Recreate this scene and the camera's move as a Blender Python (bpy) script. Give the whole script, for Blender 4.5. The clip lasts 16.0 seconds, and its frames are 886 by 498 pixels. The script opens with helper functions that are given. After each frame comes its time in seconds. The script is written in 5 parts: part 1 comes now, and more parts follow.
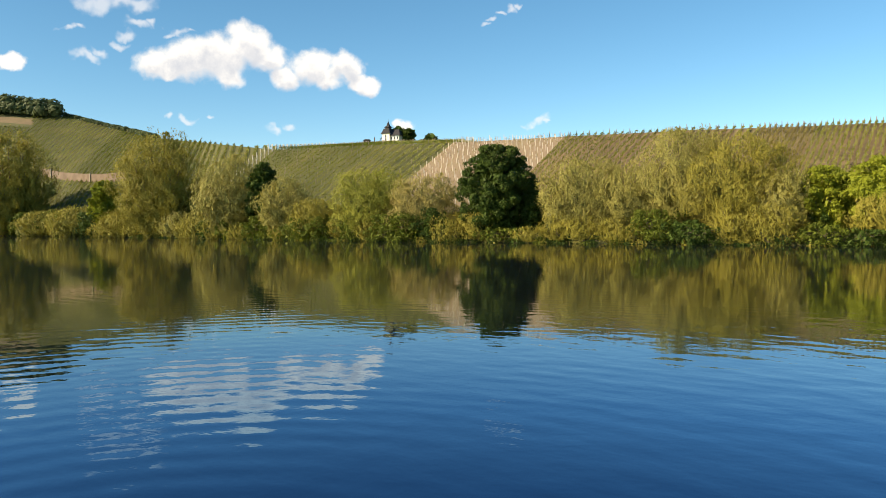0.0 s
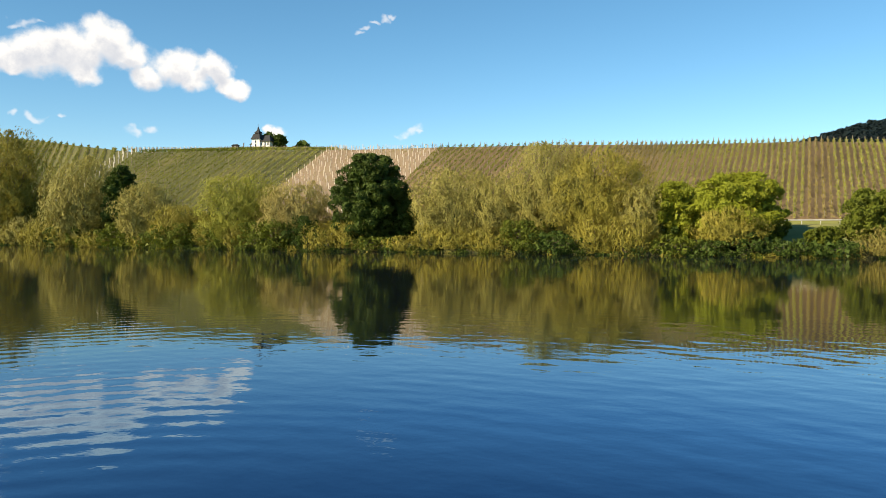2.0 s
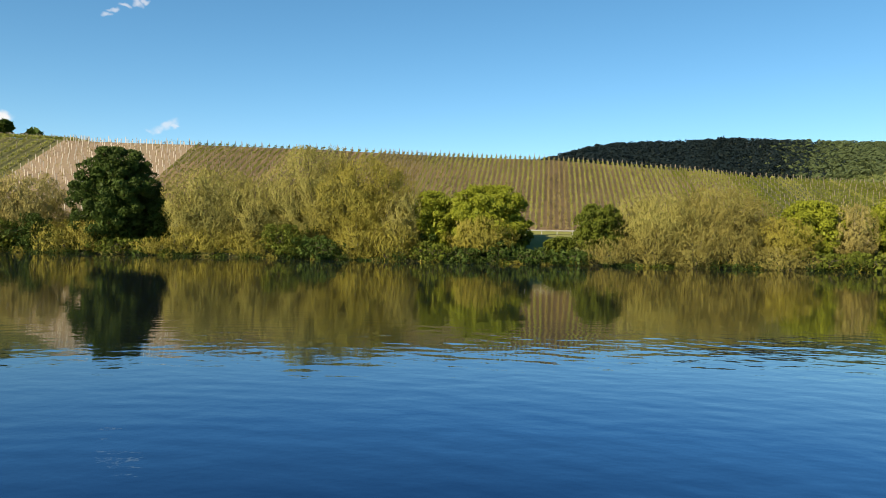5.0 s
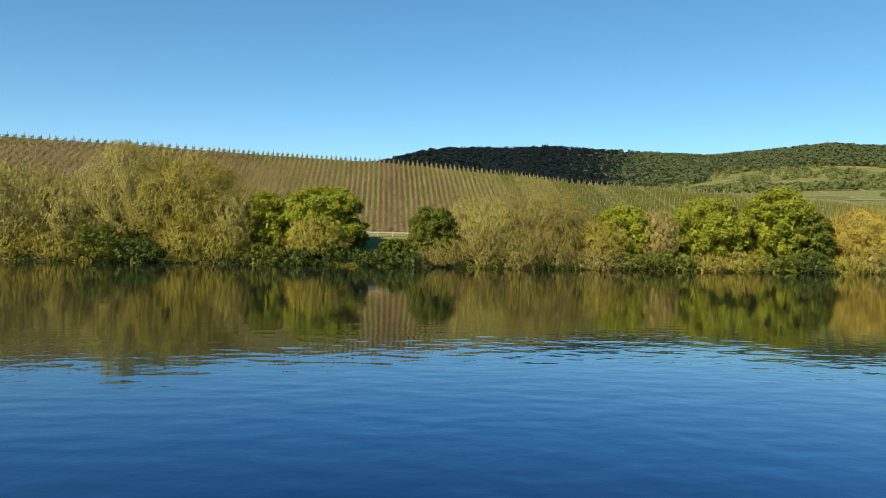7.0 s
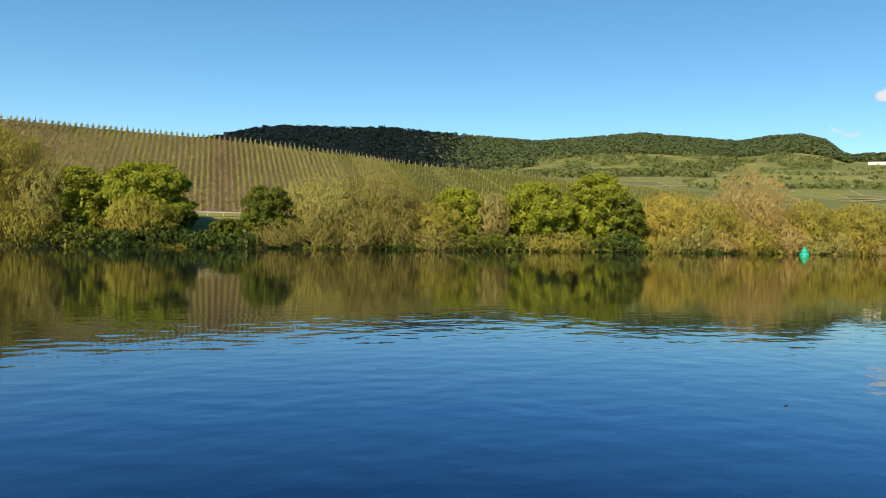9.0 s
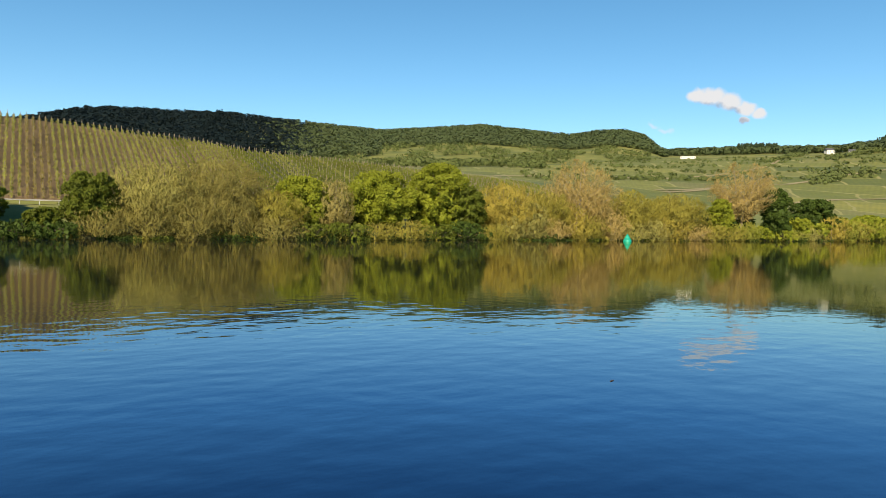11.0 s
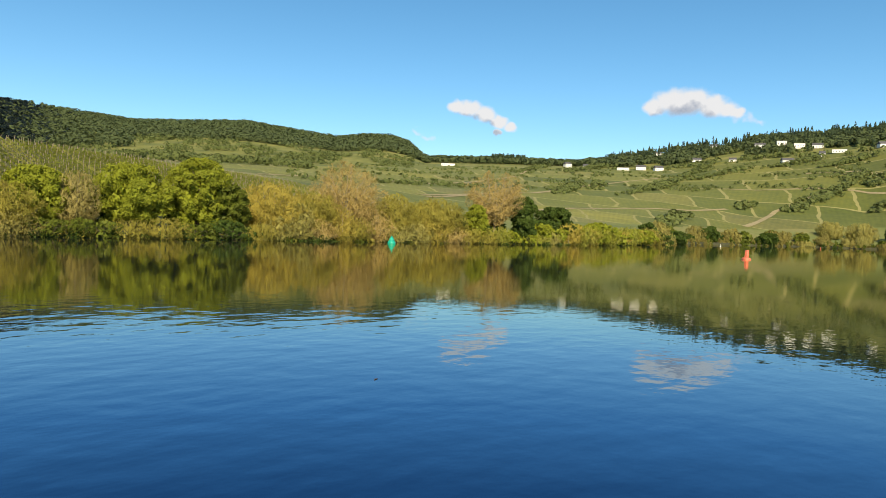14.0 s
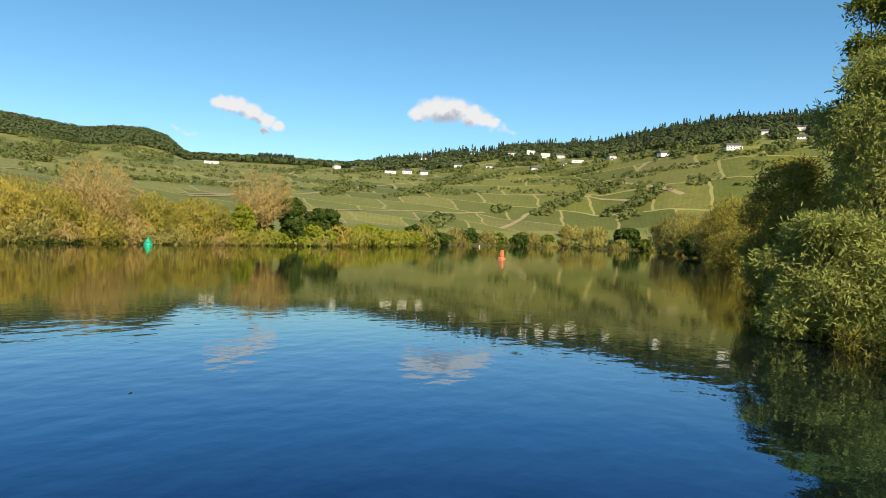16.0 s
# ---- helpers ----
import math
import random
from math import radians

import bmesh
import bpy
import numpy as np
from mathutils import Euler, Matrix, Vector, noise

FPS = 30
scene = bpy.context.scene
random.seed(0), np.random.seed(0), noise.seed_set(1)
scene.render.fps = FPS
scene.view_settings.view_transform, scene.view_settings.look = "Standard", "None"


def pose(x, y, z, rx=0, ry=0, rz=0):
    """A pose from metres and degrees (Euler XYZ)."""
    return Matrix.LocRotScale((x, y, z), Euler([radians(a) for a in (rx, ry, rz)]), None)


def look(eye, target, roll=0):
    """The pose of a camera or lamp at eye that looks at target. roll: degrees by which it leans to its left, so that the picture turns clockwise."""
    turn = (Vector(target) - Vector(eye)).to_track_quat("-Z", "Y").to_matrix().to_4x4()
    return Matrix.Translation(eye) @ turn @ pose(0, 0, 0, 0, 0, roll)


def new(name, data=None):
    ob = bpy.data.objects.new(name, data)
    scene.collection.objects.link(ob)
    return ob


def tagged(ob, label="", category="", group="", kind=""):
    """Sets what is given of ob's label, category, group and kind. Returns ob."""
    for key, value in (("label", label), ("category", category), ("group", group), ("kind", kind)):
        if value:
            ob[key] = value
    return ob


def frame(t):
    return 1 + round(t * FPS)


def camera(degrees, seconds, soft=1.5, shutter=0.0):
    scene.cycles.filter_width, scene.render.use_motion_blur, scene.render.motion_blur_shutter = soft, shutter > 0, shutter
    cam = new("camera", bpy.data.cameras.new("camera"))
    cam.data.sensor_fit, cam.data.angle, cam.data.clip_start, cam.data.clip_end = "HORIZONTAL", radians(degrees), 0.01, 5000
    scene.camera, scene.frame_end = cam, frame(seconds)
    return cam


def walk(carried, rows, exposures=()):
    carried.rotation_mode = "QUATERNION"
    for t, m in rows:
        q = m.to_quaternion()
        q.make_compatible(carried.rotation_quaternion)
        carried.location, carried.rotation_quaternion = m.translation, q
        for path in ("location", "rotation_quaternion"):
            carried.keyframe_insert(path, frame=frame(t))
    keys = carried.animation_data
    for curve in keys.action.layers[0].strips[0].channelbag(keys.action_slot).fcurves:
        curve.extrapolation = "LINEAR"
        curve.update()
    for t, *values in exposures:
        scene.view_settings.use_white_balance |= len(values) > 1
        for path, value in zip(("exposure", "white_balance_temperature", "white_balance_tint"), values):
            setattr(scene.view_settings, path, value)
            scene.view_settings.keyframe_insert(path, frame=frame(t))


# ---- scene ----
# ---------------------------------------------------------------- camera
EYE = 3.2
cam = camera(63.3, 16.0, soft=0.8)


def view(bearing, pitch, roll):
    """Bearing clockwise from +y (straight across the river)."""
    return pose(0, 0, EYE, 90 + pitch, 0, -bearing) @ pose(0, 0, 0, 0, 0, roll)


PATH = [
    (0.0, -37.02, -1.95, -0.55), (0.5, -34.66, -1.97, -0.47), (1.0, -31.31, -1.71, -0.2), (1.5, -28.83, -1.55, -0.2),
    (2.0, -26.91, -1.28, -0.07), (2.5, -25.03, -0.69, -0.05), (3.0, -21.21, -0.55, 0.08), (3.5, -17.32, -0.62, 0.62),
    (4.0, -14.59, -0.74, 0.67), (4.2, -13.27, -0.75, 0.71), (6.3, -0.22, -0.53, 1.06), (6.5, 1.14, -0.48, 0.91),
    (7.0, 4.85, -0.33, 1.05), (7.5, 7.99, -0.29, 1.1), (8.0, 10.82, -0.14, 1.28), (8.5, 14.01, -0.63, 1.35),
    (9.0, 17.8, -1.62, 1.18), (9.2, 19.32, -1.81, 1.26), (11.3, 32.01, -2.23, 1.16), (11.5, 33.33, -2.18, 1.29),
    (12.0, 36.29, -1.97, 1.62), (12.5, 39.46, -1.77, 1.88), (13.0, 42.61, -1.62, 2.0), (13.5, 44.81, -1.69, 2.18),
    (14.0, 48.61, -1.66, 2.24), (14.5, 53.68, -1.37, 2.41), (15.0, 58.47, -0.96, 2.21), (15.5, 63.36, -0.8, 2.14),
    (16.0, 66.82, -0.83, 2.3)]
walk(cam, [(t, view(b, p, r)) for t, b, p, r in PATH], exposures=[(0.0, 1.02, 7150, 10), (3.0, 0.92, 6900, 10), (7.5, 0.65, 6600, 10), (12.0, 0.61, 6650, 10), (16.0, 0.66, 6650, 10)])

# ---------------------------------------------------------------- light
SUN_BEARING, SUN_HEIGHT = radians(-137), radians(31)
world = bpy.data.worlds.new("world")
scene.world = world
world.use_nodes = True
wn = world.node_tree
sky = wn.nodes.new("ShaderNodeTexSky")
sky.sky_type, sky.sun_disc = "NISHITA", False
sky.sun_elevation, sky.sun_rotation = SUN_HEIGHT, SUN_BEARING
sky.air_density, sky.dust_density, sky.ozone_density = 0.85, 0.2, 3.4
# bearings are bent to even out the sky's brightness opposite the sun
look_way = wn.nodes.new("ShaderNodeTexCoord").outputs["Generated"]


def world_maths(op, a, b=0.0, c=0.0, clamp=False):
    n = wn.nodes.new("ShaderNodeMath")
    n.operation, n.use_clamp = op, clamp
    for socket, value in zip(n.inputs, (a, b, c)):
        if isinstance(value, (int, float)):
            socket.default_value = value
        else:
            wn.links.new(value, socket)
    return n.outputs[0]


split = wn.nodes.new("ShaderNodeSeparateXYZ")
wn.links.new(look_way, split.inputs[0])
OPPOSITE = SUN_BEARING + math.pi
off = world_maths("SUBTRACT", world_maths("ARCTAN2", split.outputs[0], split.outputs[1]), OPPOSITE)
turned = world_maths("ADD", world_maths("SUBTRACT", off, world_maths("MULTIPLY", world_maths("SINE", off), 0.35)), OPPOSITE)
flat_len = world_maths("SQRT", world_maths("SUBTRACT", 1.0, world_maths("MULTIPLY", split.outputs[2], split.outputs[2])))
even = wn.nodes.new("ShaderNodeCombineXYZ")
wn.links.new(world_maths("MULTIPLY", world_maths("SINE", turned), flat_len), even.inputs[0])
wn.links.new(world_maths("MULTIPLY", world_maths("COSINE", turned), flat_len), even.inputs[1])
wn.links.new(split.outputs[2], even.inputs[2])
wn.links.new(even.outputs[0], sky.inputs[0])
deeper = wn.nodes.new("ShaderNodeHueSaturation")
deeper.inputs["Hue"].default_value, deeper.inputs["Saturation"].default_value = 0.487, 1.17
wn.links.new(sky.outputs[0], deeper.inputs["Color"])

# Clouds: bearing, elevation and radius in degrees of each billow, as they stand in the sky; the thin ones fainter.
CUMULUS = [
    (-58.54, 11.89, 1.08), (-56.38, 12.31, 1.53), (-54.16, 12.65, 1.80), (-51.87, 13.58, 1.53), (-50.30, 12.63, 1.08), (-53.49, 11.06, 0.90), (-57.58, 11.32, 0.72),   # large white cumulus cloud with bulging top
    (-49.17, 11.31, 0.90), (-47.01, 12.21, 1.35), (-44.52, 12.26, 1.17), (-45.93, 11.31, 0.90), (-43.6, 11.1, 0.75), (-42.7, 10.9, 0.68),   # white cumulus cloud with two rounded heads
    (-40.46, 7.84, 0.45), (-39.70, 7.83, 0.50),   # small white cloud behind the chapel
    (-68.18, 11.20, 0.50), (-67.52, 11.42, 0.54),   # small cloud at the valley's edge
]
FAR_CUMULUS = [
    (49.3, 9.62, 0.62), (50.3, 9.5, 0.78), (51.5, 9.05, 0.74), (52.6, 8.5, 0.62), (53.5, 8.1, 0.5), (52.5, 7.75, 0.3),   # slanting white cloud over the far valley
    (64.5, 9.75, 0.72), (65.8, 10.15, 1.15), (67.2, 10.1, 1.2), (68.6, 9.75, 0.98), (69.7, 9.45, 0.68), (70.4, 9.25, 0.45),   # broad white cumulus cloud with level base over the far hill
]
THIN_CLOUDS = [
    (70.7, 8.75, 0.55), (71.4, 8.62, 0.55), (72.1, 8.55, 0.42),   # wisp trailing from the broad cloud
    (-62.74, 15.63, 0.99), (-61.09, 15.88, 1.08), (-59.40, 15.98, 0.90),   # thin white cloud high above the hill
    (-63.20, 11.79, 0.63), (-62.28, 12.26, 0.54), (-61.16, 13.12, 0.45), (-60.77, 13.81, 0.54), (-59.63, 14.52, 0.63), (-58.86, 14.67, 0.41),   # ragged small white cloud
    (-57.51, 14.32, 0.41), (-56.80, 14.45, 0.54), (-56.17, 14.42, 0.32),   # small white cloud puff
    (-64.22, 13.69, 0.36), (-63.68, 13.89, 0.45),   # small white cloud puff
    (-48.80, 7.76, 0.59), (-50.10, 7.14, 0.54),   # small white cloud puff low over the crest
    (-29.53, 7.98, 0.59), (-30.06, 7.87, 0.36), (-29.00, 7.75, 0.36),   # faint cloud puff low over the crest
    (-57.65, 7.88, 0.36), (-56.27, 8.06, 0.50), (-54.78, 7.99, 0.32),   # faint small cloud over the hill
    (-33.37, 15.28, 0.36), (-33.01, 15.72, 0.36), (-32.35, 16.27, 0.36), (-31.46, 16.52, 0.45), (-30.71, 16.62, 0.32),   # thin wispy white cloud
    (45.97, 7.84, 0.45), (46.78, 7.45, 0.50),   # faint cloud over the far valley
]


def sky_clouds(billows, cover, soft, lift=0.0, flat=1.3, warp=0.026):
    """How much of the sky is cloud, from soft billows frayed by noise."""
    def swirl(scale, detail, amount, under):
        n = wn.nodes.new("ShaderNodeTexNoise")
        n.inputs["Scale"].default_value, n.inputs["Detail"].default_value = scale, detail
        wn.links.new(look_way, n.inputs["Vector"])
        centred = wn.nodes.new("ShaderNodeVectorMath")
        centred.operation = "SUBTRACT"
        centred.inputs[1].default_value = (0.5, 0.5, 0.5)
        wn.links.new(n.outputs["Color"], centred.inputs[0])
        moved = wn.nodes.new("ShaderNodeVectorMath")
        moved.operation = "MULTIPLY_ADD"
        wn.links.new(centred.outputs[0], moved.inputs[0])
        moved.inputs[1].default_value = (amount, amount, amount)
        wn.links.new(under, moved.inputs[2])
        return moved.outputs[0]

    add = wn.nodes.new("ShaderNodeVectorMath")
    add.operation = "ADD"
    add.inputs[1].default_value = (0, 0, lift)
    wn.links.new(look_way, add.inputs[0])
    broad = wn.nodes.new("ShaderNodeVectorMath")
    broad.operation = "MULTIPLY"
    broad.inputs[1].default_value = (1, 1, flat)
    wn.links.new(swirl(100.0, 3.0, 0.006, swirl(30.0, 3.0, warp, add.outputs[0])), broad.inputs[0])
    way = broad.outputs[0]
    best = None
    for b, e, r in billows:
        d = wn.nodes.new("ShaderNodeVectorMath")
        d.operation = "DISTANCE"
        wn.links.new(way, d.inputs[0])
        d.inputs[1].default_value = (math.sin(radians(b)) * math.cos(radians(e)), math.cos(radians(b)) * math.cos(radians(e)), flat * math.sin(radians(e)))
        v = world_maths("SUBTRACT", 1.0, world_maths("DIVIDE", d.outputs["Value"], radians(r) * 1.5))
        best = v if best is None else world_maths("SMOOTH_MAX", best, v, 0.22)
    fray = wn.nodes.new("ShaderNodeTexNoise")
    fray.inputs["Scale"].default_value, fray.inputs["Detail"].default_value, fray.inputs["Roughness"].default_value = 55.0, 7.0, 0.62
    wn.links.new(look_way, fray.inputs["Vector"])
    thick = world_maths("ADD", best, world_maths("MULTIPLY", world_maths("SUBTRACT", fray.outputs[0], 0.5), 0.6))
    share = wn.nodes.new("ShaderNodeMapRange")
    share.interpolation_type = "SMOOTHSTEP"
    share.inputs["From Min"].default_value, share.inputs["From Max"].default_value, share.inputs["To Max"].default_value = 0.0, soft, cover
    wn.links.new(thick, share.inputs["Value"])
    return share.outputs[0], fray.outputs[0]


def lay_clouds(under, billows, cover, soft, white, grey, flat, warp):
    share, fray = sky_clouds(billows, cover, soft, 0.0, flat, warp)
    share_above, _ = sky_clouds(billows, 1.0, 0.75, 0.016, flat, warp)
    tone = wn.nodes.new("ShaderNodeValToRGB")
    tone.color_ramp.elements[0].position, tone.color_ramp.elements[0].color = 0.3, (*white, 1)
    tone.color_ramp.elements[1].position, tone.color_ramp.elements[1].color = 1.0, (*grey, 1)
    billow = world_maths("MULTIPLY_ADD", world_maths("SUBTRACT", fray, 0.5), 0.9, 0.08)
    wn.links.new(world_maths("MULTIPLY_ADD", share_above, 0.75, billow), tone.inputs[0])
    bright = wn.nodes.new("ShaderNodeVectorMath")
    bright.operation = "SCALE"
    bright.inputs["Scale"].default_value = CLOUD_LIGHT
    wn.links.new(tone.outputs[0], bright.inputs[0])
    m = wn.nodes.new("ShaderNodeMix")
    m.data_type = "RGBA"
    wn.links.new(share, m.inputs[0])
    wn.links.new(under, m.inputs[6])
    wn.links.new(bright.outputs[0], m.inputs[7])
    return m.outputs[2]


CLOUD_LIGHT = 6.2
above = lay_clouds(deeper.outputs[0], THIN_CLOUDS, 0.55, 0.8, (0.95, 0.96, 1.0), (0.85, 0.88, 0.95), 1.9, 0.045)
above = lay_clouds(above, CUMULUS, 0.97, 0.5, (0.98, 0.98, 0.99), (0.64, 0.68, 0.77), 1.3, 0.026)
above = lay_clouds(above, FAR_CUMULUS, 0.97, 0.5, (0.98, 0.98, 0.99), (0.42, 0.47, 0.58), 1.5, 0.011)
wn.links.new(above, wn.nodes["Background"].inputs[0])

wn.nodes["Background"].inputs[1].default_value = 0.09

sun_data = bpy.data.lights.new("sun", "SUN")
sun_data.energy, sun_data.angle, sun_data.color = 5.0, radians(0.5), (1.0, 0.86, 0.62)
sun = new("sun", sun_data)
SUN_DIR = Vector((math.sin(SUN_BEARING) * math.cos(SUN_HEIGHT), math.cos(SUN_BEARING) * math.cos(SUN_HEIGHT), math.sin(SUN_HEIGHT)))
sun.matrix_world = look(SUN_DIR * 100, (0, 0, 0))

# ---------------------------------------------------------------- materials


def material(name):
    m = bpy.data.materials.new(name)
    m.use_nodes = True
    return m, m.node_tree, m.node_tree.nodes["Principled BSDF"]


def node(tree, kind, **values):
    n = tree.nodes.new(kind)
    for key, value in values.items():
        n.inputs[key].default_value = value
    return n


def ramp(tree, source, stops):
    r = tree.nodes.new("ShaderNodeValToRGB")
    els = r.color_ramp.elements
    while len(els) < len(stops):
        els.new(0.5)
    for e, (at, colour) in zip(els, stops):
        e.position, e.color = at, (*colour, 1)
    tree.links.new(source, r.inputs[0])
    return r.outputs[0]


def mix(tree, factor, a, b, blend="MIX"):
    m = tree.nodes.new("ShaderNodeMix")
    m.data_type, m.blend_type = "RGBA", blend
    for socket, value in ((m.inputs[0], factor), (m.inputs[6], a), (m.inputs[7], b)):
        if isinstance(value, (int, float)):
            socket.default_value = value
        elif isinstance(value, tuple):
            socket.default_value = (*value, 1)
        else:
            tree.links.new(value, socket)
    return m.outputs[2]


def noise_of(tree, scale, detail=4.0, rough=0.6, coords=None, stretch=None):
    n = node(tree, "ShaderNodeTexNoise", Scale=scale, Detail=detail, Roughness=rough)
    if coords is None:
        coords = tree.nodes.new("ShaderNodeNewGeometry").outputs["Position"]
    if stretch:
        mp = tree.nodes.new("ShaderNodeMapping")
        mp.inputs["Scale"].default_value = stretch
        tree.links.new(coords, mp.inputs[0])
        coords = mp.outputs[0]
    tree.links.new(coords, n.inputs["Vector"])
    return n.outputs[0]


def leaf_material(name, light, dark, patch=0.35, through_light=0.25):
    """Leaves: each island a little different, with larger patches of tone."""
    m, t, b = material(name)
    geo = t.nodes.new("ShaderNodeNewGeometry")
    own = ramp(t, geo.outputs["Random Per Island"], [(0.0, tuple(0.6 * a + 0.4 * c for a, c in zip(dark, light))), (1.0, light)])
    big = ramp(t, noise_of(t, patch, 3), [(0.35, tuple(0.72 * c for c in light)), (0.65, tuple(min(1, 1.15 * c) for c in light))])
    colour = mix(t, 0.6, own, big)
    t.links.new(colour, b.inputs["Base Color"])
    b.inputs["Roughness"].default_value = 0.55
    b.inputs["Specular IOR Level"].default_value = 0.1
    tl = t.nodes.new("ShaderNodeBsdfTranslucent")
    t.links.new(colour, tl.inputs[0])
    ms = t.nodes.new("ShaderNodeMixShader")
    ms.inputs[0].default_value = through_light
    t.links.new(b.outputs[0], ms.inputs[1])
    t.links.new(tl.outputs[0], ms.inputs[2])
    t.links.new(ms.outputs[0], t.nodes["Material Output"].inputs[0])
    return m


def rough_material(name, stops, scale, rough=0.9, bump=0.3, fine=None, metal=0.0):
    m, t, b = material(name)
    n1 = noise_of(t, scale, 6)
    colour = ramp(t, n1, stops)
    n2 = noise_of(t, (fine or scale * 9), 5)
    colour = mix(t, 0.35, colour, ramp(t, n2, [(0.3, (0.45, 0.45, 0.45)), (0.7, (1.0, 1.0, 1.0))]), "MULTIPLY")
    t.links.new(colour, b.inputs["Base Color"])
    b.inputs["Roughness"].default_value, b.inputs["Metallic"].default_value = rough, metal
    if bump:
        bp = node(t, "ShaderNodeBump", Strength=bump, Distance=0.05)
        t.links.new(n2, bp.inputs["Height"])
        t.links.new(bp.outputs[0], b.inputs["Normal"])
    return m


LEAF = {
    "olive": leaf_material("leaf_olive", (0.285, 0.25, 0.045), (0.145, 0.128, 0.023)),
    "pale": leaf_material("leaf_pale_willow", (0.32, 0.288, 0.08), (0.16, 0.144, 0.04)),
    "gold": leaf_material("leaf_gold", (0.37, 0.297, 0.056), (0.19, 0.155, 0.03)),
    "tan": leaf_material("leaf_tan", (0.41, 0.305, 0.105), (0.22, 0.165, 0.056)),
    "grey": leaf_material("leaf_grey", (0.345, 0.29, 0.095), (0.175, 0.147, 0.048)),
    "sage": leaf_material("leaf_sage_willow", (0.24, 0.208, 0.056), (0.118, 0.102, 0.027)),
    "lime": leaf_material("leaf_lime", (0.245, 0.272, 0.026), (0.085, 0.1, 0.009)),
    "fresh": leaf_material("leaf_fresh_willow", (0.275, 0.275, 0.045), (0.15, 0.15, 0.024)),
    "green": leaf_material("leaf_green", (0.125, 0.15, 0.02), (0.05, 0.065, 0.009)),
    # also used where growth stands in for shade
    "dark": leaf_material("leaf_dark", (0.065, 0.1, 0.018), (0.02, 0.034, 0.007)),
}
BARK = rough_material("bark", [(0.3, (0.1, 0.075, 0.05)), (0.7, (0.2, 0.16, 0.11))], 2.0, 0.9, 0.6)
PALE_BARK = rough_material("pale_bark", [(0.3, (0.25, 0.2, 0.13)), (0.7, (0.42, 0.35, 0.25))], 2.0, 0.9, 0.6)


def water_material():
    """Dark clear river water: a dim body under a gloss that grows towards the horizon."""
    m, t, b = material("river_water")
    body = t.nodes.new("ShaderNodeBsdfDiffuse")
    body.inputs["Color"].default_value = (0.002, 0.003, 0.004, 1)
    gloss = t.nodes.new("ShaderNodeBsdfGlossy")
    gloss.inputs["Roughness"].default_value = 0.012
    t.nodes.remove(b)
    pos = t.nodes.new("ShaderNodeNewGeometry").outputs["Position"]

    def waves(height, distance, under=None, strength=None):
        n = node(t, "ShaderNodeBump", Strength=1.0, Distance=distance)
        t.links.new(height, n.inputs["Height"])
        if under is not None:
            t.links.new(under, n.inputs["Normal"])
        if strength is not None:
            t.links.new(strength, n.inputs["Strength"])
        return n.outputs[0]

    def spread(value, low, high, at_low, at_high):
        n = node(t, "ShaderNodeMapRange")
        n.inputs["From Min"].default_value, n.inputs["From Max"].default_value = low, high
        n.inputs["To Min"].default_value, n.inputs["To Max"].default_value = at_low, at_high
        t.links.new(value, n.inputs["Value"])
        return n.outputs[0]

    # rings that spread over the near water and die away
    away = t.nodes.new("ShaderNodeVectorMath")
    away.operation = "DISTANCE"
    away.inputs[1].default_value = (-5.0, 2.0, 0.0)
    t.links.new(pos, away.inputs[0])
    shift = t.nodes.new("ShaderNodeVectorMath")
    shift.operation = "ADD"
    shift.inputs[1].default_value = (5.0, -2.0, 0.0)
    t.links.new(pos, shift.inputs[0])
    rings = node(t, "ShaderNodeTexWave", Scale=0.42, Distortion=3.0, Detail=1.0)
    rings.wave_type, rings.rings_direction = "RINGS", "Z"
    rings.inputs["Detail Scale"].default_value = 0.35
    t.links.new(shift.outputs[0], rings.inputs["Vector"])
    fade = spread(away.outputs["Value"], 10.0, 46.0, 1.0, 0.0)
    patchy = ramp(t, noise_of(t, 0.09, 2), [(0.4, (0.1, 0.1, 0.1)), (0.6, (1.0, 1.0, 1.0))])
    side = t.nodes.new("ShaderNodeSeparateXYZ")
    t.links.new(pos, side.inputs[0])
    calm = spread(side.outputs[0], -8.0, 7.0, 1.0, 0.14)
    strength = mix(t, 1.0, mix(t, 1.0, patchy, fade, "MULTIPLY"), calm, "MULTIPLY")
    # breeze-ruffled bands lie across the river between smooth water
    breeze = ramp(t, noise_of(t, 0.03, 3, 0.6, pos, (0.35, 1.0, 1.0)), [(0.38, (0.35, 0.35, 0.35)), (0.62, (1.0, 1.0, 1.0))])
    # waves fade with distance from the camera, tuned to the reflections in view
    camera_distance = t.nodes.new("ShaderNodeVectorMath")
    camera_distance.operation = "LENGTH"
    t.links.new(pos, camera_distance.inputs[0])
    # ... and sooner to the right, tuned to the longer reflections there
    downstream = spread(side.outputs[0], -14.0, 30.0, 0.0, 42.0)
    fade_distance = t.nodes.new("ShaderNodeMath")
    t.links.new(camera_distance.outputs["Value"], fade_distance.inputs[0])
    t.links.new(downstream, fade_distance.inputs[1])
    ruffle = mix(t, 1.0, breeze, spread(camera_distance.outputs["Value"], 19.0, 33.0, 1.0, 0.1), "MULTIPLY")
    breeze = mix(t, 1.0, breeze, spread(fade_distance.outputs[0], 26.0, 66.0, 1.0, 0.26), "MULTIPLY")
    still = spread(camera_distance.outputs["Value"], 120.0, 380.0, 1.0, 0.1)
    breeze = mix(t, 1.0, breeze, still, "MULTIPLY")
